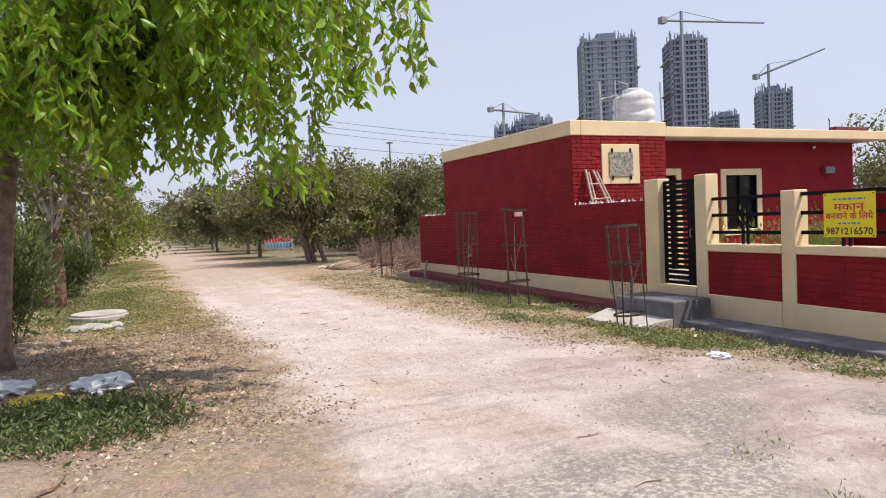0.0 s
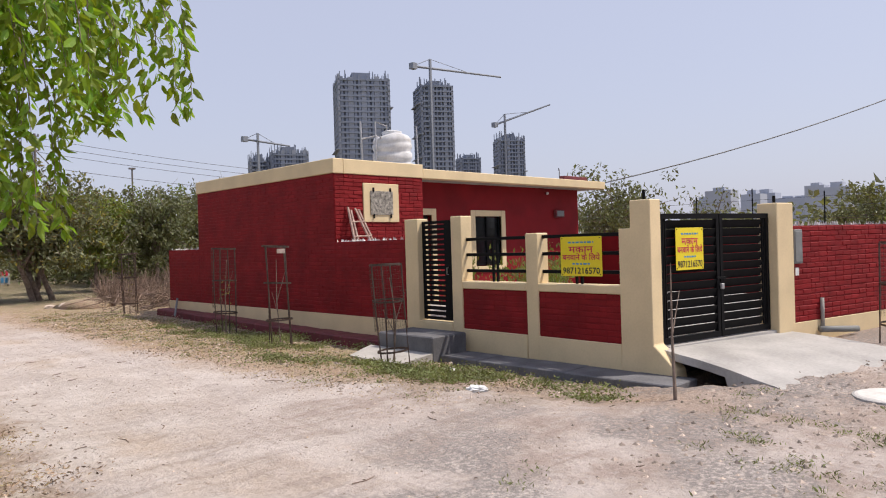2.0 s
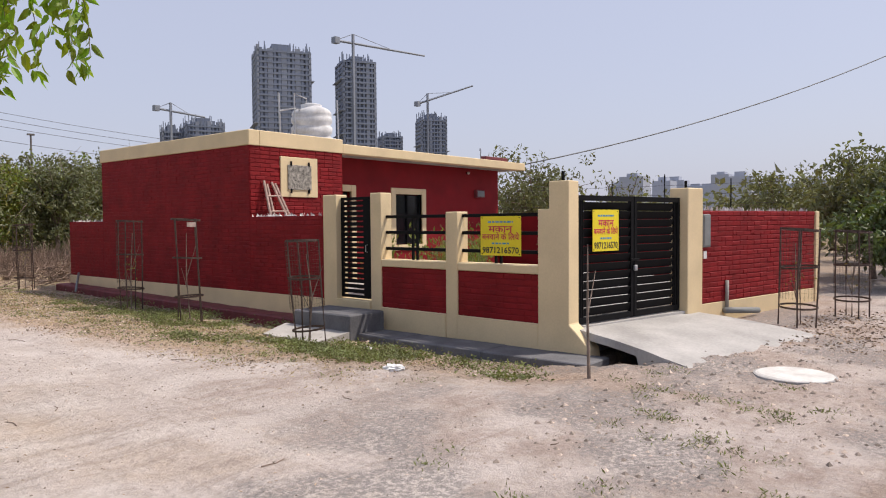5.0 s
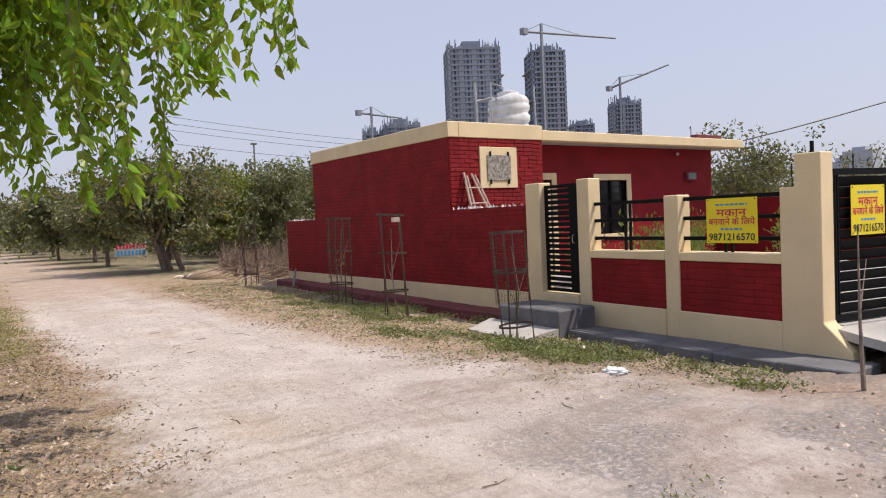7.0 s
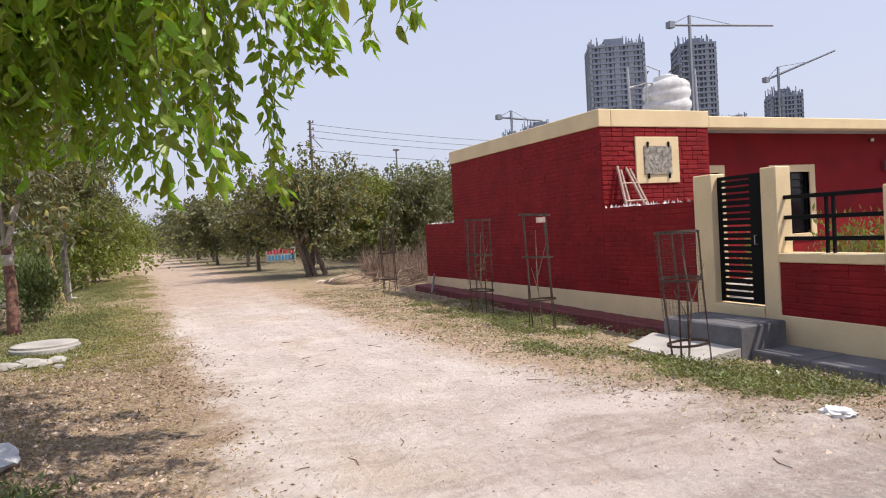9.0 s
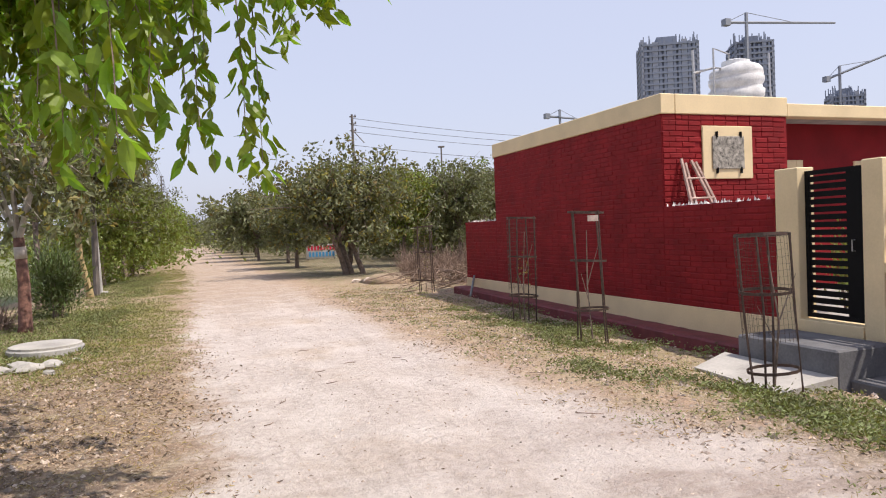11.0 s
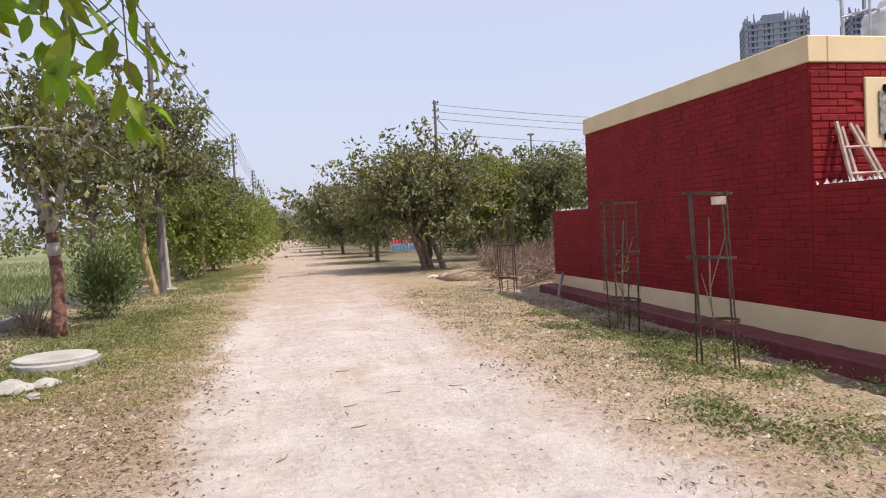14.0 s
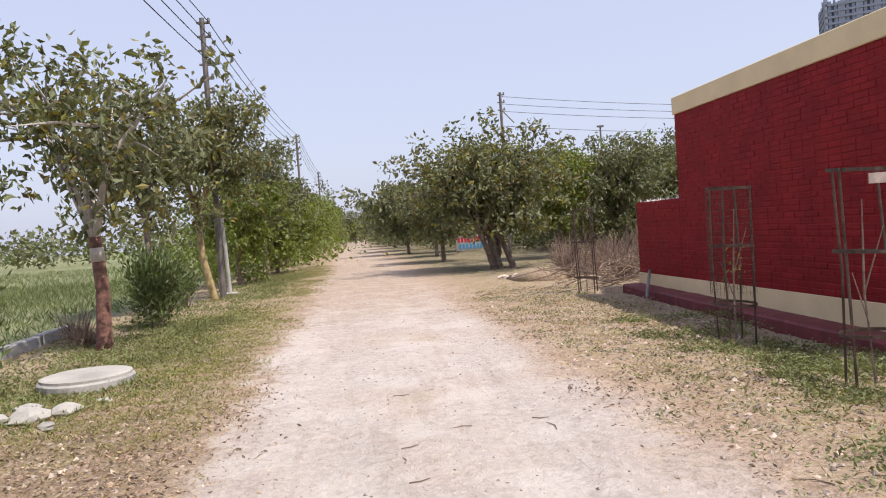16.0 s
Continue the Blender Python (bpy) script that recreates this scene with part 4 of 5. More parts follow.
# ladder in the yard
ld = thing("wooden_ladder", (0.5, -0.5, 0.2), "weathered wooden trestle ladder leaning on the wall", "ladder")
for p0, p1 in (((0.26, -0.75, 0.2), (0.30, -0.05, 2.42)), ((0.45, -0.7, 0.2), (0.37, -0.05, 2.36)), ((1.12, -0.75, 0.2), (0.48, -0.05, 2.40)), ((1.25, -0.7, 0.2), (0.57, -0.04, 2.38))):
    part("rail", tubed([p0, p1], [0.032, 0.026], 6), M_WOOD, ld)
for z in (0.6, 1.0, 1.4, 1.82, 2.12):
    y = -0.75 + (z - 0.2) / 2.2 * 0.7
    part("rung", tubed([(0.27, y, z), (1.2 - (z - 0.2) * 0.29, y, z + 0.01)], 0.018, 6), M_WOOD, ld)


# ---- tree guards ----
def tree_guard(base, r, h, rz, net=False, sapling=True, sheet=False, lean=(0.0, 0.0), foot_ring=0.27, leafy=True, label="rusty iron tree guard with rings round a sapling"):
    x, y = base
    g0 = ground_z(x, y)
    t = thing("tree_guard", (x, y, g0), label, "tree guard", "tree guards along the verge")
    rot = radians(rz)
    for k in range(4):
        a = rot + k * math.pi / 2
        px, py = x + r * math.cos(a), y + r * math.sin(a)
        j = RNG.uniform(-0.04, 0.04, 4)
        part("leg", tubed([(px + j[0], py + j[1], g0 - 0.08), (px + lean[0] * 0.4, py + lean[1] * 0.4, h * 0.5), (px + lean[0] + j[2] * 0.6, py + lean[1] + j[3] * 0.6, h)], 0.012, 6), M_RUST, t)
    for z in (foot_ring, 0.95 * h / 1.6, h - 0.03):
        tilt = Matrix.Translation((x + lean[0] * z / h, y + lean[1] * z / h, z)) @ Matrix.Rotation(RNG.uniform(-0.07, 0.07), 4, "X") @ Matrix.Rotation(RNG.uniform(-0.07, 0.07), 4, "Y")
        bm = hoop(bmesh.new(), 0, 0, 0, r + 0.006, 0.006, 0.028)
        bmesh.ops.transform(bm, matrix=tilt, verts=bm.verts)
        part("ring", bm, M_RUST, t)
    if net:
        bm = bmesh.new()
        for k in range(26):
            a = rot + 2 * math.pi * k / 26 * 0.8
            tube(bm, [(x + (r + 0.015) * math.cos(a), y + (r + 0.015) * math.sin(a), h * 0.28), (x + (r + 0.015) * math.cos(a), y + (r + 0.015) * math.sin(a), h - 0.02)], 0.0015, 3, cap=False)
        for i in range(16):
            z = h * (0.30 + 0.68 * i / 15)
            pts = [(x + (r + 0.015) * math.cos(rot + 2 * math.pi * k / 16 * 0.8), y + (r + 0.015) * math.sin(rot + 2 * math.pi * k / 16 * 0.8), z + RNG.uniform(-0.01, 0.01)) for k in range(17)]
            tube(bm, pts, 0.0015, 3, cap=False)
        for v in bm.verts:
            v.co.x += lean[0] * v.co.z / h
            v.co.y += lean[1] * v.co.z / h
        part("wire_net", bm, M_RUST, t, "thin wire netting")
    if sheet:
        part("tin_plate", boxed(x - 0.17, x - 0.01, y - r - 0.02, y - r - 0.01, h - 0.14, h - 0.06), M_TIN, t, "small faded tin plate")
    if sapling:
        s = thing("sapling", (x, y, 0), "thin leafless sapling inside its guard", "sapling", "saplings")
        bm = bmesh.new()
        j = RNG.uniform(-0.06, 0.06, 8)
        tube(bm, [(x, y, -0.05), (x + j[0], y + j[1], h * 0.4), (x + j[2], y + j[3], h * 0.85)], [0.014, 0.011, 0.005], 6)
        tube(bm, [(x + j[0], y + j[1], h * 0.4), (x + j[0] + 0.16, y + j[1] - 0.05, h * 0.72)], [0.008, 0.003], 5)
        tube(bm, [(x + j[0] * 0.5, y + j[1] * 0.5, h * 0.25), (x - 0.1, y + 0.08, h * 0.5)], [0.007, 0.003], 5)
        part("stem", bm, M_BARK, s)
        if not leafy:
            return
        P = np.array([[x, y, h * 0.45]]) + RNG.normal(0, 1, (30, 3)) * [0.07, 0.07, h * 0.1]
        L = RNG.uniform(0.03, 0.07, 30)
        leaf_mesh("leaves", P, RNG.normal(0, 1, (30, 3)), L, L * 0.4, RNG, M_LEAFY, s)


tree_guard((-1.22, 7.6), 0.23, 1.62, 20, net=True)
tree_guard((-1.45, 1.85), 0.23, 1.67, 40, net=True, foot_ring=0.34)
tree_guard((-1.60, -0.48), 0.23, 1.68, 15, sheet=True, foot_ring=0.34, lean=(-0.05, 0.0), leafy=False)
tree_guard((-1.70, -3.72), 0.22, 1.36, 35, net=True, foot_ring=0.08, lean=(-0.08, 0.04), leafy=False)
tree_guard((3.3, -8.95), 0.26, 1.45, 10, net=True, lean=(0.08, 0.0))
tree_guard((4.9, -9.4), 0.26, 1.4, 30, net=True)


# ---- near drooping tree ----
def near_tree():
    rng = np.random.default_rng(11)
    base = np.array((-9.55, -2.05, 0.0))
    t = thing("tree", tuple(base), "large tree with long drooping bright green leaves", "tree")
    fork = base + [0.25, -0.2, 2.6]
    part("trunk", tubed([tuple(base - [0, 0, 0.1]), tuple(base + [0.0, 0, 0.25]), tuple(base + [0.1, -0.1, 1.3]), tuple(fork)], [0.17, 0.105, 0.095, 0.09], 12), M_BARK, t, smooth=True)
    bm = bmesh.new()
    heads = []
    tips = [(-5.9, -5.6, 4.0), (-6.2, -4.6, 3.9), (-6.9, -6.4, 3.9), (-7.9, -6.3, 4.2), (-7.0, -3.4, 4.6), (-8.9, -5.6, 4.3), (-10.2, -5.0, 4.4), (-11.6, -3.6, 4.4),
            (-7.6, -1.4, 5.0), (-8.6, 0.6, 4.9), (-10.4, 0.7, 4.8), (-11.8, -1.4, 4.6), (-9.0, -2.6, 5.6), (-7.9, -4.6, 5.0), (-6.7, -5.3, 4.6)]
    for tip in tips:
        e = np.array(tip)
        q1 = fork + (e - fork) * 0.4 + [0, 0, 0.65] + rng.normal(0, 0.15, 3)
        q2 = fork + (e - fork) * 0.75 + [0, 0, 0.45] + rng.normal(0, 0.12, 3)
        if heads:
            part("limb", bm, M_BARK, t, smooth=True)
            bm = bmesh.new()
        tube(bm, [tuple(fork), tuple(q1), tuple(q2), tuple(e)], [0.07, 0.045, 0.026, 0.01], 6, cap=False)
        for k in range(36):
            f = rng.uniform(0.35, 1.0)
            a = q1 + (q2 - q1) * (f * 1.6 - 0.56) if f < 0.72 else q2 + (e - q2) * ((f - 0.72) / 0.28)
            heads.append(a)
    part("limb", bm, M_BARK, t, smooth=True)
    # pendulous twigs with hanging leaves; how low they reach depends on the place in the crown
    def floor_z(x, y):
        z = 1.75 + 0.25 * abs(math.sin(3.1 * x + 1.7 * y))
        if y > -4.4:
            z += max(0.0, min(1.7, (x + 7.75) * 1.35))
        else:
            z += max(0.0, min(0.75, (x + 6.7) * 0.8))
        return z
    bm = bmesh.new()
    P, D, L = [], [], []
    def twig(h, out, zmin, cap_n=60, sway=0.07):
        p = h.copy()
        d = out + np.array([0, 0, 0.05])
        pts = [tuple(p)]
        k = 0
        while p[2] > zmin and k < cap_n:
            d = d * 0.88 + np.array([rng.normal(0, sway), rng.normal(0, sway), -0.13])
            p = p + d / np.linalg.norm(d) * 0.085
            if p[2] < 2.75 and math.hypot(p[0] + 5.75, (p[1] + 5.95) * 0.8) < 1.1:
                break  # the walked line stays clear
            k += 1
            if k % 3 == 0:
                pts.append(tuple(p))
            for _ in range(3):
                P.append(p + rng.normal(0, 0.025, 3))
                D.append(np.array([rng.normal(0, 0.55), rng.normal(0, 0.55), -0.75 + rng.normal(0, 0.2)]))
                L.append(rng.uniform(0.09, 0.165))
        if len(pts) > 1:
            tube(bm, pts, [0.006 * (1 - 0.7 * i / len(pts)) for i in range(len(pts))], 4, cap=False)
    for h in heads:
        for _ in range(2):
            hh = h + rng.normal(0, 0.22, 3)
            a = rng.uniform(0, 2 * math.pi)
            zmin = max(floor_z(hh[0], hh[1]), hh[2] - rng.uniform(0.5, 2.6)) + rng.uniform(0, 0.35)
            twig(hh, np.array([math.cos(a), math.sin(a), 0.0]) * rng.uniform(0.5, 1.3) * (0.35 if hh[0] > -6.7 else 1.0), zmin, int(rng.uniform(8, 26)))
    # a few long strands
    for h, z in (((-6.0, -4.64, 3.2), 1.68), ((-6.1, -4.70, 3.2), 1.95), ((-6.0, -4.80, 3.2), 2.1), ((-6.35, -4.6, 3.2), 1.9), ((-6.28, -4.98, 3.2), 2.15), ((-6.48, -4.8, 3.2), 1.95), ((-6.6, -4.4, 3.2), 2.05), ((-6.75, -6.45, 3.5), 2.05), ((-6.6, -6.3, 3.6), 2.2), ((-6.75, -4.55, 3.0), 2.0), ((-6.95, -4.7, 3.0), 2.05), ((-6.85, -4.95, 3.0), 2.2), ((-7.3, -4.6, 3.0), 2.1), ((-6.62, -4.75, 3.1), 2.1), ((-7.0, -6.2, 3.1), 1.9), ((-7.2, -5.9, 3.1), 1.8)):
        twig(np.array(h), np.array([0.02, 0.0, 0.0]), z, 60, 0.015)
    tagged(part("twigs", bm, M_BARK, t), kind="stuff")
    P, D, L = np.array(P), np.array(D), np.array(L)
    keep = (P[:, 2] > 1.6) & ((P[:, 2] > 2.1) | (P[:, 0] < -5.9 + 0.35 * np.minimum(0, P[:, 1] + 5.6)))
    leaf_mesh("crown", P[keep], D[keep], L[keep], L[keep] * 0.42, rng, M_LEAFN, t, shape=7, fold=0.12)


near_tree()

# ---- trees along the lane ----
DUSTY = "dusty green roadside tree with a forked trunk"
tree((-9.42, 5.45, 0), 4.9, 1.9, 21, "roadside tree with a red-painted trunk and dusty leaves", M_LEAFD, M_BARKRED, 2300, 0.13, fork=0.34, limbs=7, r=0.105, lean=(-0.05, 0.1), second=M_LEAFY, band=True, clump=0.34, zlow=1.7, limb_bark=M_LIME)
tree((-9.2, 12.8, 0), 5.6, 1.9, 22, "roadside tree with a yellowish forked trunk", M_LEAFD, M_BARKYEL, 4200, 0.14, fork=0.4, r=0.09, clump=0.34, lean=(-0.25, 0.0), zlow=1.9, second=M_LEAFY)
tree((-10.0, 10.2, 0), 4.9, 1.5, 23, DUSTY, M_LEAFD, M_BARK, 2600, 0.13, fork=0.42, r=0.07, zlow=1.8)
for i, (x, y, h, s, lf) in enumerate(((-9.4, 18.5, 3.9, 1.6, M_LEAFB), (-9.0, 23.0, 5.6, 2.0, M_LEAFD), (-8.9, 25.5, 4.0, 1.8, M_LEAFB), (-9.0, 31.0, 5.4, 2.0, M_LEAFD), (-8.8, 34.0, 4.3, 1.9, M_LEAFB),
                                      (-8.6, 41.0, 4.6, 2.0, M_LEAFB), (-8.6, 48.0, 5.0, 2.2, M_LEAFB), (-8.4, 57.0, 4.8, 2.4, M_LEAFB), (-8.4, 68.0, 5.0, 2.6, M_LEAFD))):
    tree((x, y, 0), h, s, 40 + i, "bright green bushy roadside tree" if lf is M_LEAFB else DUSTY, lf, M_BARK, 4200 if y < 36 else 2600, 0.15 if y < 36 else 0.22, fork=0.24 if lf is M_LEAFB else 0.36,
         limbs=8, r=0.08, clump=0.42, group="trees along the lane")
tree((-1.0, 17.0, 0), 5.4, 2.5, 60, "broad dusty tree with several dark stems", M_LEAFD, M_BARK, 9000, 0.16, fork=0.22, limbs=12, r=0.1, stems=4, clump=0.36, second=M_LEAFY, zlow=1.1)
for i, (x, y, h, s, lf) in enumerate(((-1.8, 24.5, 3.7, 1.7, M_LEAFD), (-1.3, 31.0, 4.0, 1.9, M_LEAFD), (-2.2, 38.0, 4.6, 2.1, M_LEAFD), (-1.6, 46.0, 5.0, 2.4, M_LEAFD), (-1.9, 56.0, 4.6, 2.4, M_LEAFD),
                                      (-1.8, 68.0, 5.0, 2.6, M_LEAFD), (2.4, 21.0, 4.6, 2.0, M_LEAFB), (4.6, 20.0, 4.8, 1.9, M_LEAFD), (5.5, 25.5, 5.2, 2.2, M_LEAFB), (8.5, 23.0, 4.8, 2.0, M_LEAFD),
                                      (11.5, 27.0, 5.6, 2.2, M_LEAFD), (1.5, 36.0, 5.6, 2.6, M_LEAFB), (7.0, 38.0, 6.0, 2.8, M_LEAFD), (14.0, 38.0, 6.4, 2.8, M_LEAFD), (-5.0, 98.0, 4.8, 3.0, M_LEAFD), (-9.5, 92.0, 5.0, 2.8, M_LEAFD),
                                      (-2.0, 84.0, 5.4, 3.0, M_LEAFD))):
    tree((x, y, 0), h, s, 70 + i, DUSTY if lf is M_LEAFD else "fresh green roadside tree", lf, M_BARK, 4600 if y < 33 else 2800, 0.16 if y < 33 else 0.26, fork=0.28, limbs=9, r=0.09, clump=0.42,
         second=M_LEAFY if i % 3 == 0 else None, group="trees along the lane", zlow=1.0 if x < 3 else None)
# trees east of the house
for i, (x, y, h, s, lf, nl) in enumerate(((15.5, 3.5, 4.4, 1.8, M_LEAFD, 2200), (18.5, 1.0, 3.8, 1.4, M_LEAFD, 700), (20.0, 6.0, 4.4, 2.0, M_LEAFD, 3000), (24.0, -3.5, 3.6, 1.9, M_LEAFD, 2800), (13.4, -8.5, 3.7, 1.8, M_LEAFD, 5200),
                                          (10.4, -9.5, 2.6, 1.3, M_LEAFO, 4400), (16.5, -10.5, 4.8, 2.2, M_LEAFD, 4600), (12.0, -12.5, 3.6, 1.8, M_LEAFO, 4600), (28.0, -6.0, 3.9, 2.2, M_LEAFD, 3000), (22.0, -8.0, 4.4, 2.2, M_LEAFD, 3600))):
    tree((x, y, 0), h, s, 100 + i, "fresh green tree behind the wall" if lf is M_LEAFB else "sparse dusty tree beyond the wall", lf, M_BARK, nl, 0.15, fork=0.25, limbs=8, r=0.08, clump=0.42, group="trees beyond the wall")

# shrubs
bush((-9.25, 7.6, 0), 0.62, 1.25, 201, "dense green oleander bush beside the field kerb", M_LEAFO, 2600, 0.13)
bush((-9.6, 9.4, 0), 0.5, 1.0, 202, "thin green bush beside the field", M_LEAFO, 800, 0.11)
bush((-9.6, 11.6, 0), 0.55, 1.05, 203, "thin green bush beside the field", M_LEAFO, 1000, 0.11)
bush((-9.55, 16.2, 0), 0.55, 1.1, 204, "green bush beside the post", M_LEAFB, 1300, 0.11)
bush((-9.75, 0.5, 0), 0.7, 1.55, 205, "dense green oleander bush beside the lane", M_LEAFO, 3200, 0.13)
bush((-10.1, 2.8, 0), 0.6, 1.3, 206, "green bush at the field edge", M_LEAFO, 1400, 0.12)
bush((-10.2, 6.6, 0), 0.45, 0.6, 207, "dry leafless twigs at the field edge", M_TWIG, 0, 0.1, "dry_shrub", 26)
bush((-9.9, 5.9, 0), 0.4, 0.5, 208, "dry leafless twigs at the field edge", M_TWIG, 0, 0.1, "dry_shrub", 22)
for i in range(16):
    r_ = np.random.default_rng(300 + i)
    bush((r_.uniform(-0.7, 4.5), r_.uniform(9.5, 15.5), 0), r_.uniform(0.5, 0.9), r_.uniform(0.7, 1.3), 310 + i, "bare grey-brown thorny shrub", M_TWIG, 140, 0.06, "dry_shrub", 46, "dry shrubs behind the house")
for i in range(10):
    r_ = np.random.default_rng(330 + i)
    bush((r_.uniform(1.0, 6.0), r_.uniform(-4.6, -0.8), 0.2), 0.32, r_.uniform(0.9, 1.2), 340 + i, "young leafy shrub in the yard", M_LEAFB, 350, 0.11, "garden_shrub", 6, "shrubs in the yard")

# ---- poles and wires ----
def power_pole(x, y, h, arms=6, wood=False):
    t = thing("utility_pole", (x, y, 0), "weathered steel power pole with insulator brackets", "utility pole", "poles along the lane")
    part("shaft", tubed([(x, y, -0.1), (x, y, h)], [0.085, 0.065], 8), M_POLE, t)
    for k in range(arms):
        z = h - 0.12 - k * 0.36
        part("bracket", boxed(x - 0.14, x + 0.2, y - 0.03, y + 0.03, z - 0.025, z + 0.025), M_POLE, t)
        part("insulator", tubed([(x + 0.17, y, z + 0.02), (x + 0.17, y, z + 0.12)], [0.045, 0.03], 8), M_DCONC, t)
    return t


def wire(a, b, sag, r=0.012, label="dark overhead cable strung between the poles"):
    pts = []
    for i in range(17):
        f = i / 16
        q = Vector(a).lerp(Vector(b), f)
        q.z -= sag * 4 * f * (1 - f)
        pts.append(tuple(q))
    ob = part("cable", tubed(pts, r, 5), M_WIRE, None)
    tagged(ob, label, "cable", "overhead cables")


POLES = [(-9.1, 13.5, 7.3), (-8.6, 39.5, 7.9), (-8.4, 65.0, 7.8), (-8.3, 91.0, 7.8), (-8.2, 117.0, 7.8)]
for x, y, h in POLES:
    power_pole(x, y, h)
for (xa, ya, ha), (xb, yb, hb) in zip([(-9.6, -12.5, 7.3)] + POLES, POLES):
    for k in range(4):
        wire((xa + 0.17, ya, ha - 0.1 - 0.36 * k), (xb + 0.17, yb, hb - 0.1 - 0.36 * k), 0.35)
power_pole(-9.6, -12.5, 7.3)
pr = power_pole(1.84, 27.6, 7.7, 3)
part("stay_brace", tubed([(1.84, 27.6, 6.9), (2.4, 27.4, 6.2)], 0.03, 6), M_POLE, pr)
for k, dz in enumerate((0.1, 0.45, 0.8, 1.5)):
    wire((1.9, 27.6, 7.6 - dz), (30, 30.5, 7.0 - dz), 0.5)
sp = thing("lamp_post", (15.3, 50.7, 0), "thin grey lamp post far behind the trees", "lamp post")
part("shaft", tubed([(15.3, 50.7, -0.1), (15.3, 50.7, 8.9)], [0.1, 0.07], 8), M_POLE, sp)
part("head", boxed(15.05, 15.55, 50.55, 50.85, 8.85, 8.98), M_POLE, sp)
wire((9.6, 0.1, 3.25), (30.0, -11.0, 10.85), 0.75, 0.018, "black service cable sagging to the roof edge")
far_pole = power_pole(30.0, -11.0, 11.05, 3)
cp = thing("concrete_post", (-9.1, 14.6, 0), "slim pale concrete post at the verge", "post")
part("shaft", tubed([(-9.1, 14.6, -0.1), (-9.18, 14.6, 2.35)], [0.055, 0.045], 8), M_CONC, cp)
part("foot", boxed(-9.28, -8.92, 14.42, 14.78, -0.1, 0.06, 0.02), M_PALE, cp)

# ---- field edge ----
kb = thing("field_kerb", (-10.75, 2.0, 0), "low grey concrete kerb along the field", "kerb")
for i in range(11):
    y = -6 + i * 1.25
    part("kerb_block", boxed(-10.86, -10.70, y, y + 1.23, -0.1, 0.16 + RNG.uniform(-0.015, 0.015), 0.012), M_CONC, kb)

# ---- small things on the verge ----
def manhole(x, y, r, h, label, mt=M_PALE):
    t = thing("manhole_cover", (x, y, 0), label, "manhole cover")
    part("rim", tubed([(x, y, -0.06), (x, y, h * 0.6), (x, y, h * 0.75)], [r * 1.06, r * 1.06, r * 1.02], 24), M_CONC, t)
    part("lid", tubed([(x, y, h * 0.7), (x, y, h), (x, y, h + 0.01)], [r, r, r * 0.93], 24), mt, t)


manhole(-8.62, 2.45, 0.46, 0.12, "round pale concrete manhole cover on a raised ring")
manhole(-0.40, -9.75, 0.37, 0.008, "round pale manhole cover set in the dirt", M_LID)


def rock(x, y, s, seed, label, mt=M_PALE, name="stone", cat="stone", flat=0.6, z=None):
    rng = np.random.default_rng(seed)
    bm = bmesh.new()
    bmesh.ops.create_icosphere(bm, subdivisions=3 if "plastic" in name else 2, radius=1)
    ph = rng.uniform(0, 9, 3)
    for v in bm.verts:
        k = 1 + 0.35 * noise.noise(v.co * 1.6 + Vector(ph)) + (0.5 if "plastic" in name else 0.12) * noise.noise(v.co * 4.2 + Vector(ph))
        v.co = Vector((v.co.x * s * k * 1.3, v.co.y * s * k, v.co.z * s * k * flat))
    bmesh.ops.rotate(bm, cent=(0, 0, 0), matrix=Matrix.Rotation(rng.uniform(0, 6), 3, "Z"), verts=bm.verts)
    bmesh.ops.translate(bm, vec=(x, y, ground_z(x, y) + s * flat * 0.45 if z is None else z), verts=bm.verts)
    ob = part(name, bm, mt, None, smooth=mt is M_GROUND)
    return tagged(ob, label, cat)


for i, (x, y, s) in enumerate(((-8.9, 0.95, 0.16), (-8.6, 1.0, 0.18), (-8.35, 1.15, 0.13), (-8.75, 1.35, 0.12), (-8.15, 1.5, 0.07), (-8.3, 0.6, 0.07), (-9.0, -0.2, 0.06))):
    rock(x, y, s, 400 + i, "broken pale concrete lump in the grass", flat=0.45)
for i, (x, y, s) in enumerate(((-1.5, 11.9, 0.2), (-1.1, 12.3, 0.16), (-0.7, 11.7, 0.22), (-1.8, 12.5, 0.13), (-0.4, 12.2, 0.15))):
    rock(x, y, s, 420 + i, "rubble lump on the sandy heap", M_PEBBLE, flat=0.6)
rock(-0.95, 11.9, 0.85, 430, "low heap of sand and rubble", M_GROUND, "rubble_heap", "rubble heap", 0.28, 0.03)
rock(-2.63, -6.25, 0.09, 440, "crumpled white plastic bag on the dirt", M_WHITEPL, "plastic_bag", "plastic bag", 0.45)
rock(-1.35, -4.55, 0.065, 441, "small crumpled white plastic bag in the grass", M_WHITEPL, "plastic_bag", "plastic bag", 0.45)
rock(-9.35, -3.45, 0.24, 442, "crumpled pale grey plastic sack on dead leaves", M_BAGG, "plastic_sack", "plastic sack", 0.3)
rock(-8.45, -3.9, 0.26, 443, "flattened grey plastic sack on dead leaves", M_BAGG, "plastic_sack", "plastic sack", 0.3)
rock(-9.0, -4.15, 0.22, 444, "torn yellow plastic sack on dead leaves", M_BAGY, "plastic_sack", "plastic sack", 0.2)
rock(-9.1, -6.6, 0.45, 445, "low heap of yellow sand", M_GROUND, "sand_heap", "sand heap", 0.2, 0.0)
sl = thing("sapling", (-1.78, -8.15, 0), "bare leaning sapling stick by the ramp", "sapling")
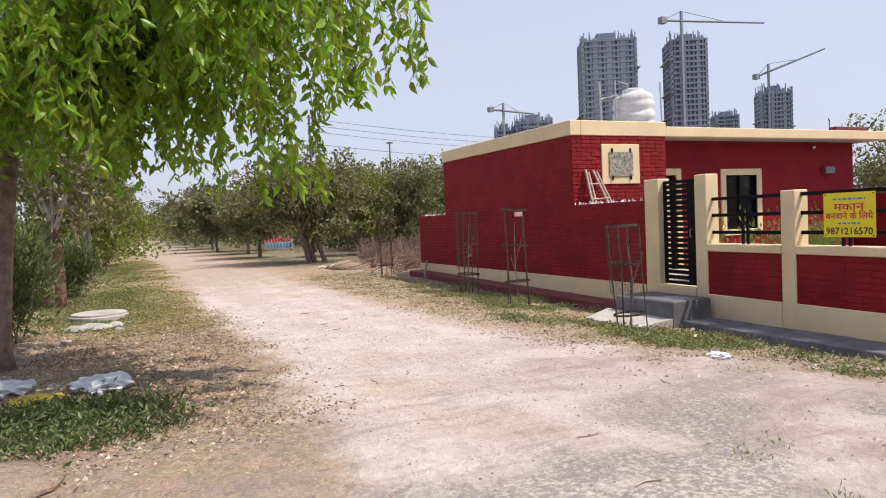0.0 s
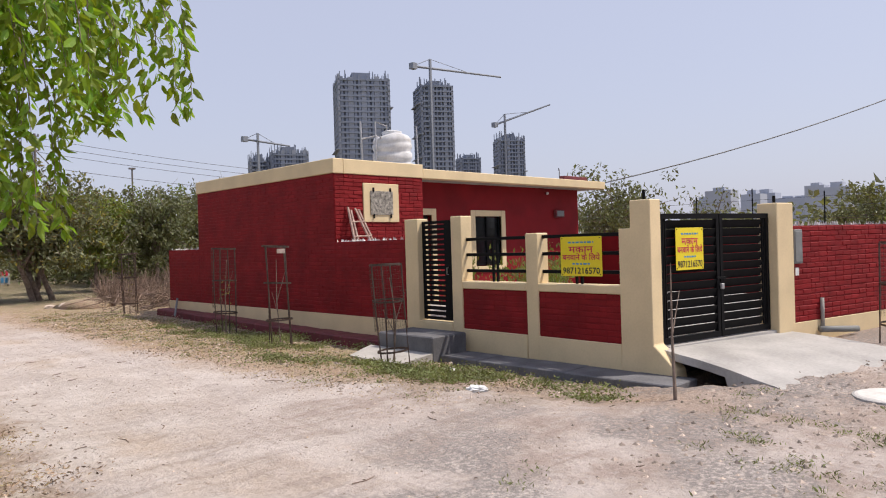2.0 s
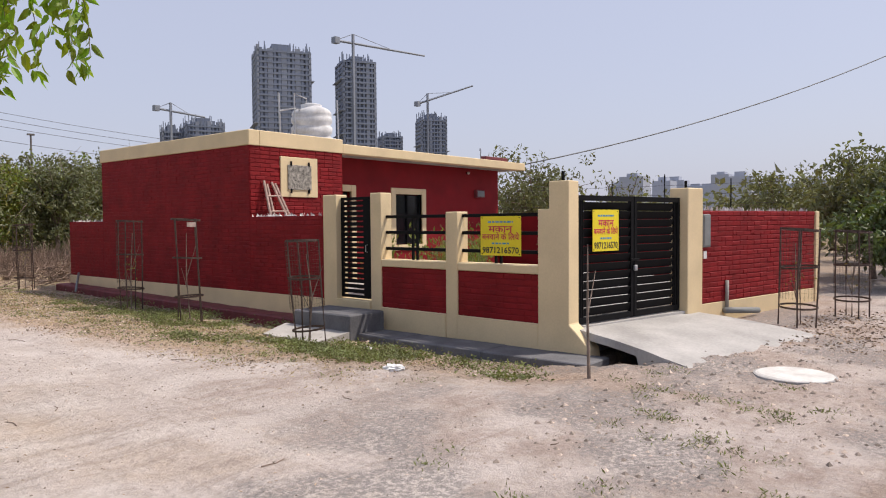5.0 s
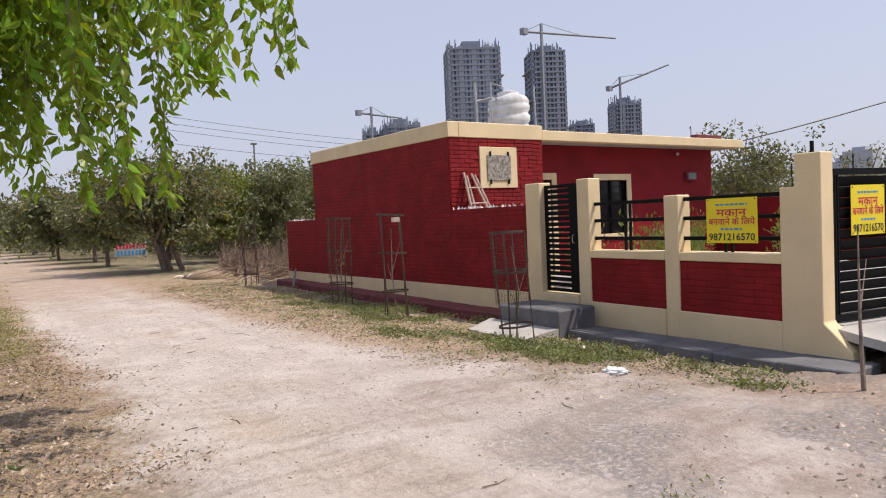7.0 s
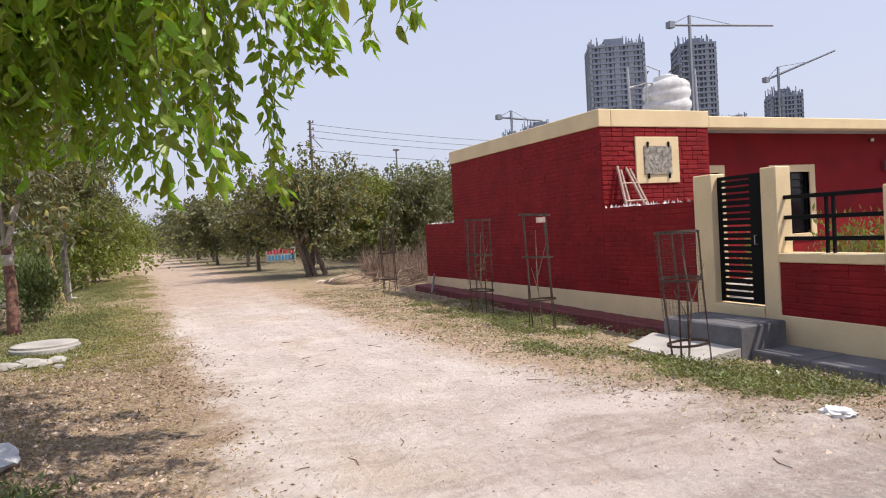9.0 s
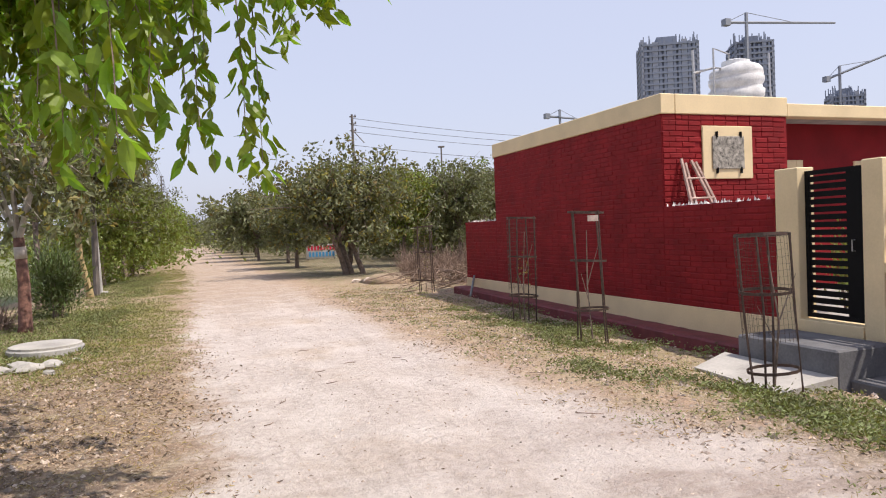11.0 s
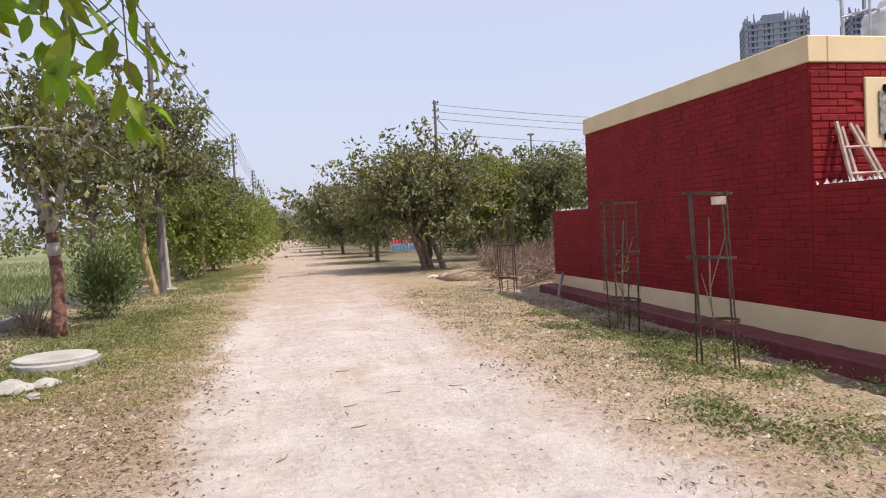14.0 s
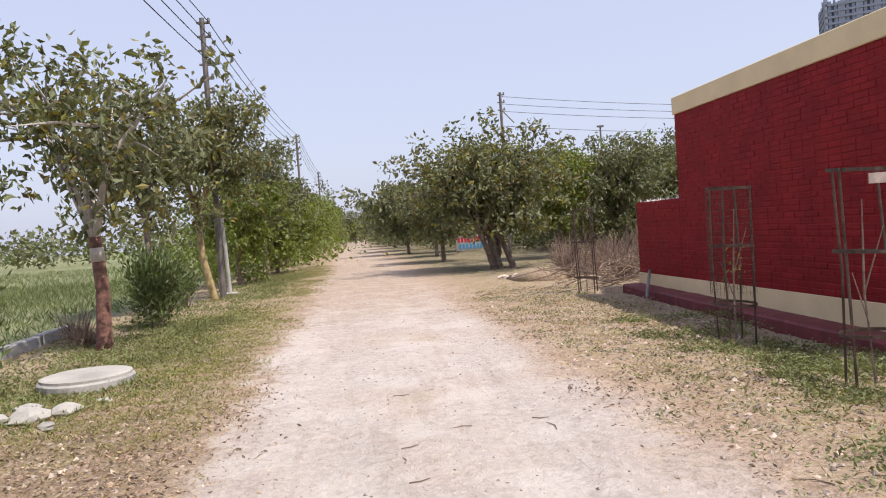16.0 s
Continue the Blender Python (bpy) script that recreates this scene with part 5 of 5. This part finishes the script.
part("stem", tubed([(-1.78, -8.15, -0.05), (-1.72, -8.1, 0.6), (-1.62, -8.05, 1.35)], [0.02, 0.013, 0.005], 6), M_BARK, sl)
part("side_twig", tubed([(-1.72, -8.1, 0.62), (-1.25, -7.95, 1.05)], [0.008, 0.003], 5), M_BARK, sl)
fs = thing("notice_board", (0.9, 33.4, 0), "faded red and blue lettered board under the trees", "sign")
part("board", boxed(0.1, 1.9, 33.4, 33.44, 0.1, 0.95), M_CONC, fs)
bm = bmesh.new()
for i in range(9):
    box(bm, 0.2 + i * 0.185, 0.32 + i * 0.185, 33.385, 33.399, 0.58, 0.85)
part("red_lettering", bm, M_INKRED, fs)
bm = bmesh.new()
for i in range(8):
    box(bm, 0.25 + i * 0.2, 0.38 + i * 0.2, 33.385, 33.399, 0.2, 0.48)
part("blue_lettering", bm, M_INKBLU, fs)
for x in (0.2, 1.8):
    part("leg", boxed(x - 0.03, x + 0.03, 33.44, 33.5, -0.1, 0.9), M_POLE, fs)

# cut brush dumped by the rear corner, a cast-off pipe and fallen twigs
def brush_pile(x, y, n, seed):
    rng = np.random.default_rng(seed)
    t = thing("brush_pile", (x, y, 0), "tangled pile of cut dry thorn branches by the wall", "brush pile")
    for k in range(n):
        a = rng.uniform(0, 2 * math.pi)
        c = Vector((x + rng.normal(0, 0.55), y + rng.normal(0, 0.5), rng.uniform(0.03, 0.45)))
        d = Vector((math.cos(a), math.sin(a), rng.uniform(-0.1, 0.4))) * rng.uniform(0.4, 0.9)
        bm = bmesh.new()
        p0, p1, p2 = c - d, c + Vector(rng.normal(0, 0.06, 3)), c + d
        p0.z, p1.z, p2.z = max(0.0, p0.z), max(0.02, p1.z), max(0.02, p2.z)
        tube(bm, [p0, p1, p2], [0.013, 0.01, 0.003], 4, cap=False)
        for _ in range(6):
            q = p1.lerp(p2, rng.uniform(-0.4, 1))
            e = q + Vector(rng.normal(0, 0.2, 3))
            e.z = abs(e.z)
            tube(bm, [q, e], [0.005, 0.0015], 3, cap=False)
        part("branch", bm, M_TWIG, t)


brush_pile(-0.5, 8.9, 38, 701)
brush_pile(0.9, 9.6, 34, 702)
cpipe = thing("cast_off_pipe", (-0.3, 6.6, 0.1), "old grey pipe leaning against the plinth", "pipe")
part("tube", tubed([(-0.75, 5.9, ground_z(-0.75, 5.9) + 0.02), (-0.06, 7.3, 0.34)], 0.028, 8), M_METER, cpipe, smooth=True)
for i in range(26):
    rk = np.random.default_rng(720 + i)
    x, y, a = rk.uniform(-7.5, -2.0), rk.uniform(-10.2, 0.5), rk.uniform(0, 6.28)
    l_ = rk.uniform(0.06, 0.22)
    q = [(x + f * l_ * math.cos(a + f * 0.5), y + f * l_ * math.sin(a + f * 0.5)) for f in (0, 0.5, 1)]
    ob = part("twig", tubed([(u, v, ground_z(u, v) + 0.006) for u, v in q], [0.005, 0.004, 0.0025], 5), M_TWIG, None)
    tagged(ob, "short dry fallen twig on the dirt", "twig", "fallen twigs")

# ---- towers and skyline ----
def tower(x, y, w, h, seed, cols, label, d=None, spikes=42, turn=0.0):
    rng = np.random.default_rng(seed)
    d = d or w * 0.8
    m = Matrix.Translation((x, y, 0)) @ Matrix.Rotation(turn, 4, "Z")
    t = thing("tower_block", (x, y, 0), label, "apartment tower", "towers under construction")
    # solid box, its dark colour stands for the shade inside open floors
    part("core", box(bmesh.new(), -w / 2 + 1.2, w / 2 - 1.2, -d / 2 + 1.2, d / 2 - 1.2, -1, h - 1.5, m=m), M_TOWERD, t, "solid core coloured dark for the shade of open floors")
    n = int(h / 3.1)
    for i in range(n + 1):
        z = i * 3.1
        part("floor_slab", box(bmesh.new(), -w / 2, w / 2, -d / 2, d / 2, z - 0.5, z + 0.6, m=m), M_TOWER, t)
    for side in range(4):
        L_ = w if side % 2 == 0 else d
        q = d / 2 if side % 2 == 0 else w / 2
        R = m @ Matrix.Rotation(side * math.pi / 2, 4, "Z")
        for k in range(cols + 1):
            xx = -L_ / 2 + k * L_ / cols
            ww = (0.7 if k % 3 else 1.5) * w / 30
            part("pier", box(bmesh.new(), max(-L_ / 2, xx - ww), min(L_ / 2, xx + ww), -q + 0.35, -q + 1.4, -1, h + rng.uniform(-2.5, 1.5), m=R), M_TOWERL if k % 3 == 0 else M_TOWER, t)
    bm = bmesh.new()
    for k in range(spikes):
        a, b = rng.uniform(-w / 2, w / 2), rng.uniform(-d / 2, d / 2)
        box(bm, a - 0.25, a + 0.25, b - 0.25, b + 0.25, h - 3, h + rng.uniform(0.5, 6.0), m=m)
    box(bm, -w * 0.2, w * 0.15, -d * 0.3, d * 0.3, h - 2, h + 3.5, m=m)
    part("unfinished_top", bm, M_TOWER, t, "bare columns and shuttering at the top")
    for k in range(5):
        z = h * rng.uniform(0.15, 0.9)
        s = 1 if k % 2 else -1
        part("safety_net", box(bmesh.new(), s * w / 2 - 1.6, s * w / 2 + 1.6, -d / 2 - 0.5, d / 2, z, z + 0.5, m=m), M_TOWERL, t)
    return t


def crane(x, y, z0, z1, jib, back, az, label, tilt=0.0):
    t = thing("tower_crane", (x, y, 0), label, "crane", "tower cranes")
    d = Vector((math.cos(az), math.sin(az), math.tan(tilt)))
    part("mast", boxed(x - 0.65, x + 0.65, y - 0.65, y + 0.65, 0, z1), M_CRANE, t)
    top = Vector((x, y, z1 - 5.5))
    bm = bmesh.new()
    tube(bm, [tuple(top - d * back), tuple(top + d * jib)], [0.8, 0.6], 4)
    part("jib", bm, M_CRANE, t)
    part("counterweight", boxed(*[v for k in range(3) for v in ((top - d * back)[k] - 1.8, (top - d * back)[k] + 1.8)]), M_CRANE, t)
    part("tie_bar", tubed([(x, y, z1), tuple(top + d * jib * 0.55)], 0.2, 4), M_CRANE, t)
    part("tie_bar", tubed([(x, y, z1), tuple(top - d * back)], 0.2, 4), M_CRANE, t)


def polar(az, d):
    return (-8.136 + d * math.sin(radians(az)), -11.46 + d * math.cos(radians(az)))


TW = "hazy grey high-rise tower under construction"
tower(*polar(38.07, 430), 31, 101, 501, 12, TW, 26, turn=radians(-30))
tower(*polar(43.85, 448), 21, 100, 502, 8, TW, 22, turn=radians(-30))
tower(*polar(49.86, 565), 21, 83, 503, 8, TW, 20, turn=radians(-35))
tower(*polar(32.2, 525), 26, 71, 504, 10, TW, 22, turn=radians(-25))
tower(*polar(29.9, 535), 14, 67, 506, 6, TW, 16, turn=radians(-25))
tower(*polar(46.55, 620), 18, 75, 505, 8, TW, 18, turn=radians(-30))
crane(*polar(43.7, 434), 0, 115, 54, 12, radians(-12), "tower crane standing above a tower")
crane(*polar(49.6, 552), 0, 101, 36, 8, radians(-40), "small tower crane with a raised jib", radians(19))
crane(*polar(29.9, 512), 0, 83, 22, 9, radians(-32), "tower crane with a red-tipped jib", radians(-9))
rs = np.random.default_rng(9)
for i in range(13):
    az = 64.5 + i * 1.15 + rs.uniform(-0.3, 0.3)
    w_, h_ = rs.uniform(16, 28), rs.uniform(32, 48)
    x_, y_ = polar(az, 820 + rs.uniform(-60, 60))
    bt = thing("apartment_block", (x_, y_, 0), "pale hazy apartment block on the skyline", "apartment block", "skyline blocks")
    bm = bmesh.new()
    box(bm, x_ - 9, x_ + 9, y_ - w_ / 2, y_ + w_ / 2, -1, h_)
    part("wall", bm, M_HAZE, bt)
    part("roof_room", boxed(x_ - 5, x_ + 5, y_ - w_ * 0.2, y_ + w_ * 0.25, h_, h_ + rs.uniform(2, 5)), M_HAZE, bt)


def far_woods(name, n, pick, hgt, seed, mt, label, lo=0.4, hi=0.9):
    rng = np.random.default_rng(seed)
    C = pick(n // 60, rng)
    hh = hgt * rng.uniform(0.5, 1.0, len(C))
    k = rng.integers(0, len(C), n)
    P = C[k] + rng.normal(0, 1, (n, 3)) * [1.6, 1.6, 0]
    P[:, 2] = hh[k] * (0.1 + 0.9 * rng.beta(1.4, 1.3, n))
    L = rng.uniform(lo, hi, n)
    tagged(leaf_mesh(name, P, rng.normal(0, 1, (n, 3)), L, L * 0.6, rng, mt), label, "woods", kind="stuff")


far_woods("far_woods", 16000, in_boxes((-90, -14, 70, 95, 2), (-120, -60, 30, 75, 1), (-30, -8, 95, 115, 1.4), (-9, -3, 116, 122, 0.5)), 5.0, 601, M_LEAFD, "dusty green trees beyond the field")
far_woods("far_woods", 16000, in_boxes((-4, 50, 95, 120, 2), (10, 60, 45, 75, 2), (34, 80, 0, 40, 2), (30, 70, -18, 0, 1.5)), 4.6, 602, M_LEAFD, "dusty green trees in the distance")

far_woods("undergrowth", 10000, in_boxes((-10.6, -9.6, 20, 40, 2), (-10.6, -8.6, 38, 80, 1.5)), 2.6, 603, M_LEAFB, "bushy undergrowth along the lane", 0.12, 0.28)
far_woods("undergrowth", 42000, in_boxes((3.5, 14, 24, 34, 2), (-0.8, 14, 36, 60, 2), (-1.5, 2, 60, 90, 1)), 2.8, 604, M_LEAFD, "shrubby undergrowth below the trees", 0.15, 0.38)

# ---- ground cover ----
rg = np.random.default_rng(77)
scatter("weeds", 20000, in_boxes((-2.7, -0.9, -6.9, -3.6, 3), (-2.3, -0.55, -2.3, 4.0, 2.2), (-3.2, -1.8, -5.5, 0.0, 1.0), (-2.6, -1.0, -7.6, -6.2, 0.5)), M_WEED, "low green weeds on the verge", "weeds", 0.042, 0.5, 0.5, rg, clumps=85, clump_r=0.16, mound=0.09)
scatter("weeds", 9000, in_boxes((-3.6, -0.9, -6.9, 10, 1)), M_WEED, "small green weeds among straw", "weeds", 0.034, 0.4, 0.5, rg, clumps=300, clump_r=0.09, mound=0.03)
scatter("weeds", 30000, in_boxes((-9.8, -7.6, 0.4, 9, 3), (-9.6, -7.4, 9, 24, 3), (-10.6, -9.0, 2, 12, 1)), M_WEED, "low green weeds and grass beside the lane", "weeds", 0.055, 0.35, 0.7, rg, clumps=520, clump_r=0.2, mound=0.05)
scatter("weeds", 6000, in_boxes((-9.5, -8.0, -6.1, -4.6, 1)), M_LEAFO, "low dark green weed patch", "weeds", 0.06, 0.42, 0.7, rg, clumps=45, clump_r=0.16, mound=0.16)
scatter("grass", 58000, in_boxes((-9.2, -6.8, -0.6, 10, 4), (-8.6, -6.5, 10, 30, 3)), M_SHORT, "short olive and yellowing grass on the verge", "grass", 0.05, 0.14, 0.8, rg, clumps=800, clump_r=0.2)
scatter("dry_grass", 26000, in_boxes((-9.0, -6.6, -6.5, 3, 2), (-3.9, -1.0, -6.5, 12, 3), (-8.6, -6.4, 3, 26, 1)), M_DRYG, "thin dry straw-coloured grass", "grass", 0.05, 0.12, 0.35, rg, clumps=900, clump_r=0.15)
scatter("weeds", 1300, in_boxes((-5.2, -0.6, -10.6, -8.3, 1)), M_WEED, "small scattered weed tufts on bare dirt", "weeds", 0.04, 0.25, 0.8, rg, clumps=34, clump_r=0.07, mound=0.03)
scatter("dead_leaves", 1400, in_boxes((1.2, 6, -10.6, -8.8, 1)), M_LITTER, "brown leaf litter round the tree guards", "fallen leaves", 0.05, 0.5, 0.2, rg)
scatter("dead_leaves", 17000, in_boxes((-10, -6.5, -6.8, 0.8, 5), (-8.5, -6.6, -1, 2, 0.5), (-3.9, -0.6, -7, 10, 3.0)), M_LITTER, "brown fallen leaves on the ground", "fallen leaves", 0.038, 0.45, 0.3, rg, clumps=420, clump_r=0.2)
scatter("dead_leaves", 800, in_boxes((-9, 0, -10, 8, 1)), M_LITTER, "scattered fallen leaves and straw", "fallen leaves", 0.035, 0.3, 0.1, rg)
scatter("crop", 42000, in_boxes((-24, -10.9, -2, 30, 2), (-45, -12, 10, 60, 2)), M_CROP, "green wheat standing in the field", "crop", 0.24, 0.10, 1.6, rg)


def pebbles(n, pick, s, label):
    rng = np.random.default_rng(88)
    P = pick(n, rng)
    P[:, 2] = [ground_z(px, py) for px, py in P[:, :2].tolist()]
    bm_v, bm_f = [], []
    tet = np.array([(1, 0, -0.4), (-0.5, 0.87, -0.4), (-0.5, -0.87, -0.4), (0.1, 0.1, 0.7)])
    oc = np.array([(1, 0, 0), (0, 1, 0), (-1, 0, 0), (0, -1, 0), (0, 0, 0.7), (0, 0, -0.5)])
    for p in P:
        k = s * rng.uniform(0.3, 1.0) ** 2 + 0.004
        a = rng.uniform(0, 6.28)
        R = np.array([[math.cos(a), -math.sin(a), 0], [math.sin(a), math.cos(a), 0], [0, 0, 1]])
        b = len(bm_v)
        for v in oc * rng.uniform(0.6, 1.2, (6, 1)) @ R.T * k + p:
            bm_v.append(tuple(v))
        for f in ((0, 1, 4), (1, 2, 4), (2, 3, 4), (3, 0, 4), (1, 0, 5), (2, 1, 5), (3, 2, 5), (0, 3, 5)):
            bm_f.append(tuple(b + i for i in f))
    tagged(raw("pebbles", bm_v, bm_f, M_PEBBLE), label, "pebbles", kind="stuff")


pebbles(5200, in_boxes((-3.9, -0.7, -7.2, 9, 3), (-9.6, -7.0, -6.8, 1, 2), (-4.5, 2.0, -10.8, -8.2, 1)), 0.034, "dirt clods and small stones on the verges")
pebbles(4200, in_boxes((-8.5, -2.2, -11, 4, 3), (-4.5, -0.8, -7, 10, 2), (-9, -6, -7, 2, 1.5), (1.2, 5, -10.5, -8.9, 0.5)), 0.013, "loose pebbles and grit on the lane")

# ---- bricks ----
brick_field(west, (0, 0.01, 0), (0, 1, 0), (-1, 0, 0), 6.0, 0.285, 3.095, near=300)
brick_field(low, (0, -2.09, 0), (0, 1, 0), (-1, 0, 0), 2.09, 0.285, 1.715, near=300)
brick_field(rear, (0, 6.03, 0), (0, 1, 0), (-1, 0, 0), 1.85, 0.285, 1.66, near=300)
brick_field(front, (0.01, 0, 0), (1, 0, 0), (0, -1, 0), 2.39, 1.2, 3.095, skip=((0.72, 1.68, 2.12, 2.93),), near=300)
BRICK_MESHES = {}


def brick_mesh(w, h, d, seed):
    key = (round(w, 3), round(h, 4), d, seed)
    if key in BRICK_MESHES:
        return BRICK_MESHES[key]
    rng = np.random.default_rng(seed)
    bm = bmesh.new()
    e = 0.007
    j = rng.uniform(-0.004, 0.004, (8, 2))
    back = [bm.verts.new((x, 0, z)) for x, z in ((-w / 2, -h / 2), (w / 2, -h / 2), (w / 2, h / 2), (-w / 2, h / 2))]
    face = [bm.verts.new((sx * (w / 2 - 0.5 * e) + 0.5 * j[i][0], -d + rng.uniform(-0.0035, 0.0035), sz * (h / 2 - e) + j[i][1])) for i, (sx, sz) in enumerate(((-1, -1), (1, -1), (1, 1), (-1, 1)))]
    bm.faces.new(face)
    for i in range(4):
        bm.faces.new((back[i], back[(i + 1) % 4], face[(i + 1) % 4], face[i]))
    bmesh.ops.recalc_face_normals(bm, faces=bm.faces)
    me = bpy.data.meshes.new("brick")
    bm.to_mesh(me)
    bm.free()
    me.materials.append(M_REDB)
    BRICK_MESHES[key] = me
    return me


def lay(parent, origin, along, outward, length, z0, z1, course, brick, skip, near):
    rng = np.random.default_rng(int(length * 1000))
    rot = Matrix((along, -outward, Vector((0, 0, 1)))).transposed().to_4x4()
    inv = absolute(parent).inverted()
    rows = int((z1 - z0) / course)
    ch = (z1 - z0) / rows
    made = []
    for r in range(rows):
        x = 0.0
        first = True
        while x < length - 0.03:
            w = brick * (0.5 if (r % 2 and first) else (0.5 if rng.uniform() < 0.12 else 1.0))
            first = False
            w = min(w, length - x)
            cx, cz = x + w / 2, z0 + (r + 0.5) * ch
            x += w
            if any(a - 0.05 < cx < b + 0.05 and c < cz < d for a, b, c, d in skip) or w < 0.05:
                continue
            made.append((cx, cz, round(w - 0.004, 3), rng.integers(0, 6), rng.normal(0, 0.003)))
    limit = near or 300
    # the middle of the face is laid brick by brick, the rest joined
    if len(made) > limit:
        made.sort(key=lambda q: abs(q[0] - length * 0.35) + 0.6 * abs(q[1] - 1.5))
    V, F = [], []
    for i, (cx, cz, w, s, dz) in enumerate(made):
        place = Matrix.Translation(origin + along * cx + Vector((0, 0, cz + dz)) + outward * rng.normal(0, 0.002)) @ rot
        me = brick_mesh(w, ch - 0.012, 0.006 if outward.x < -0.5 else 0.013, int(s))
        if i < limit:
            ob = new("brick", me)
            ob.parent = parent
            ob.matrix_parent_inverse = inv
            ob.matrix_basis = place
        else:
            b = len(V)
            V += [tuple(place @ v.co) for v in me.vertices]
            F += [tuple(b + k for k in p_.vertices) for p_ in me.polygons]
    if V:
        tagged(raw("further_bricks", V, F, M_REDS, parent), kind="stuff")


for job in BRICKS:
    lay(*job)
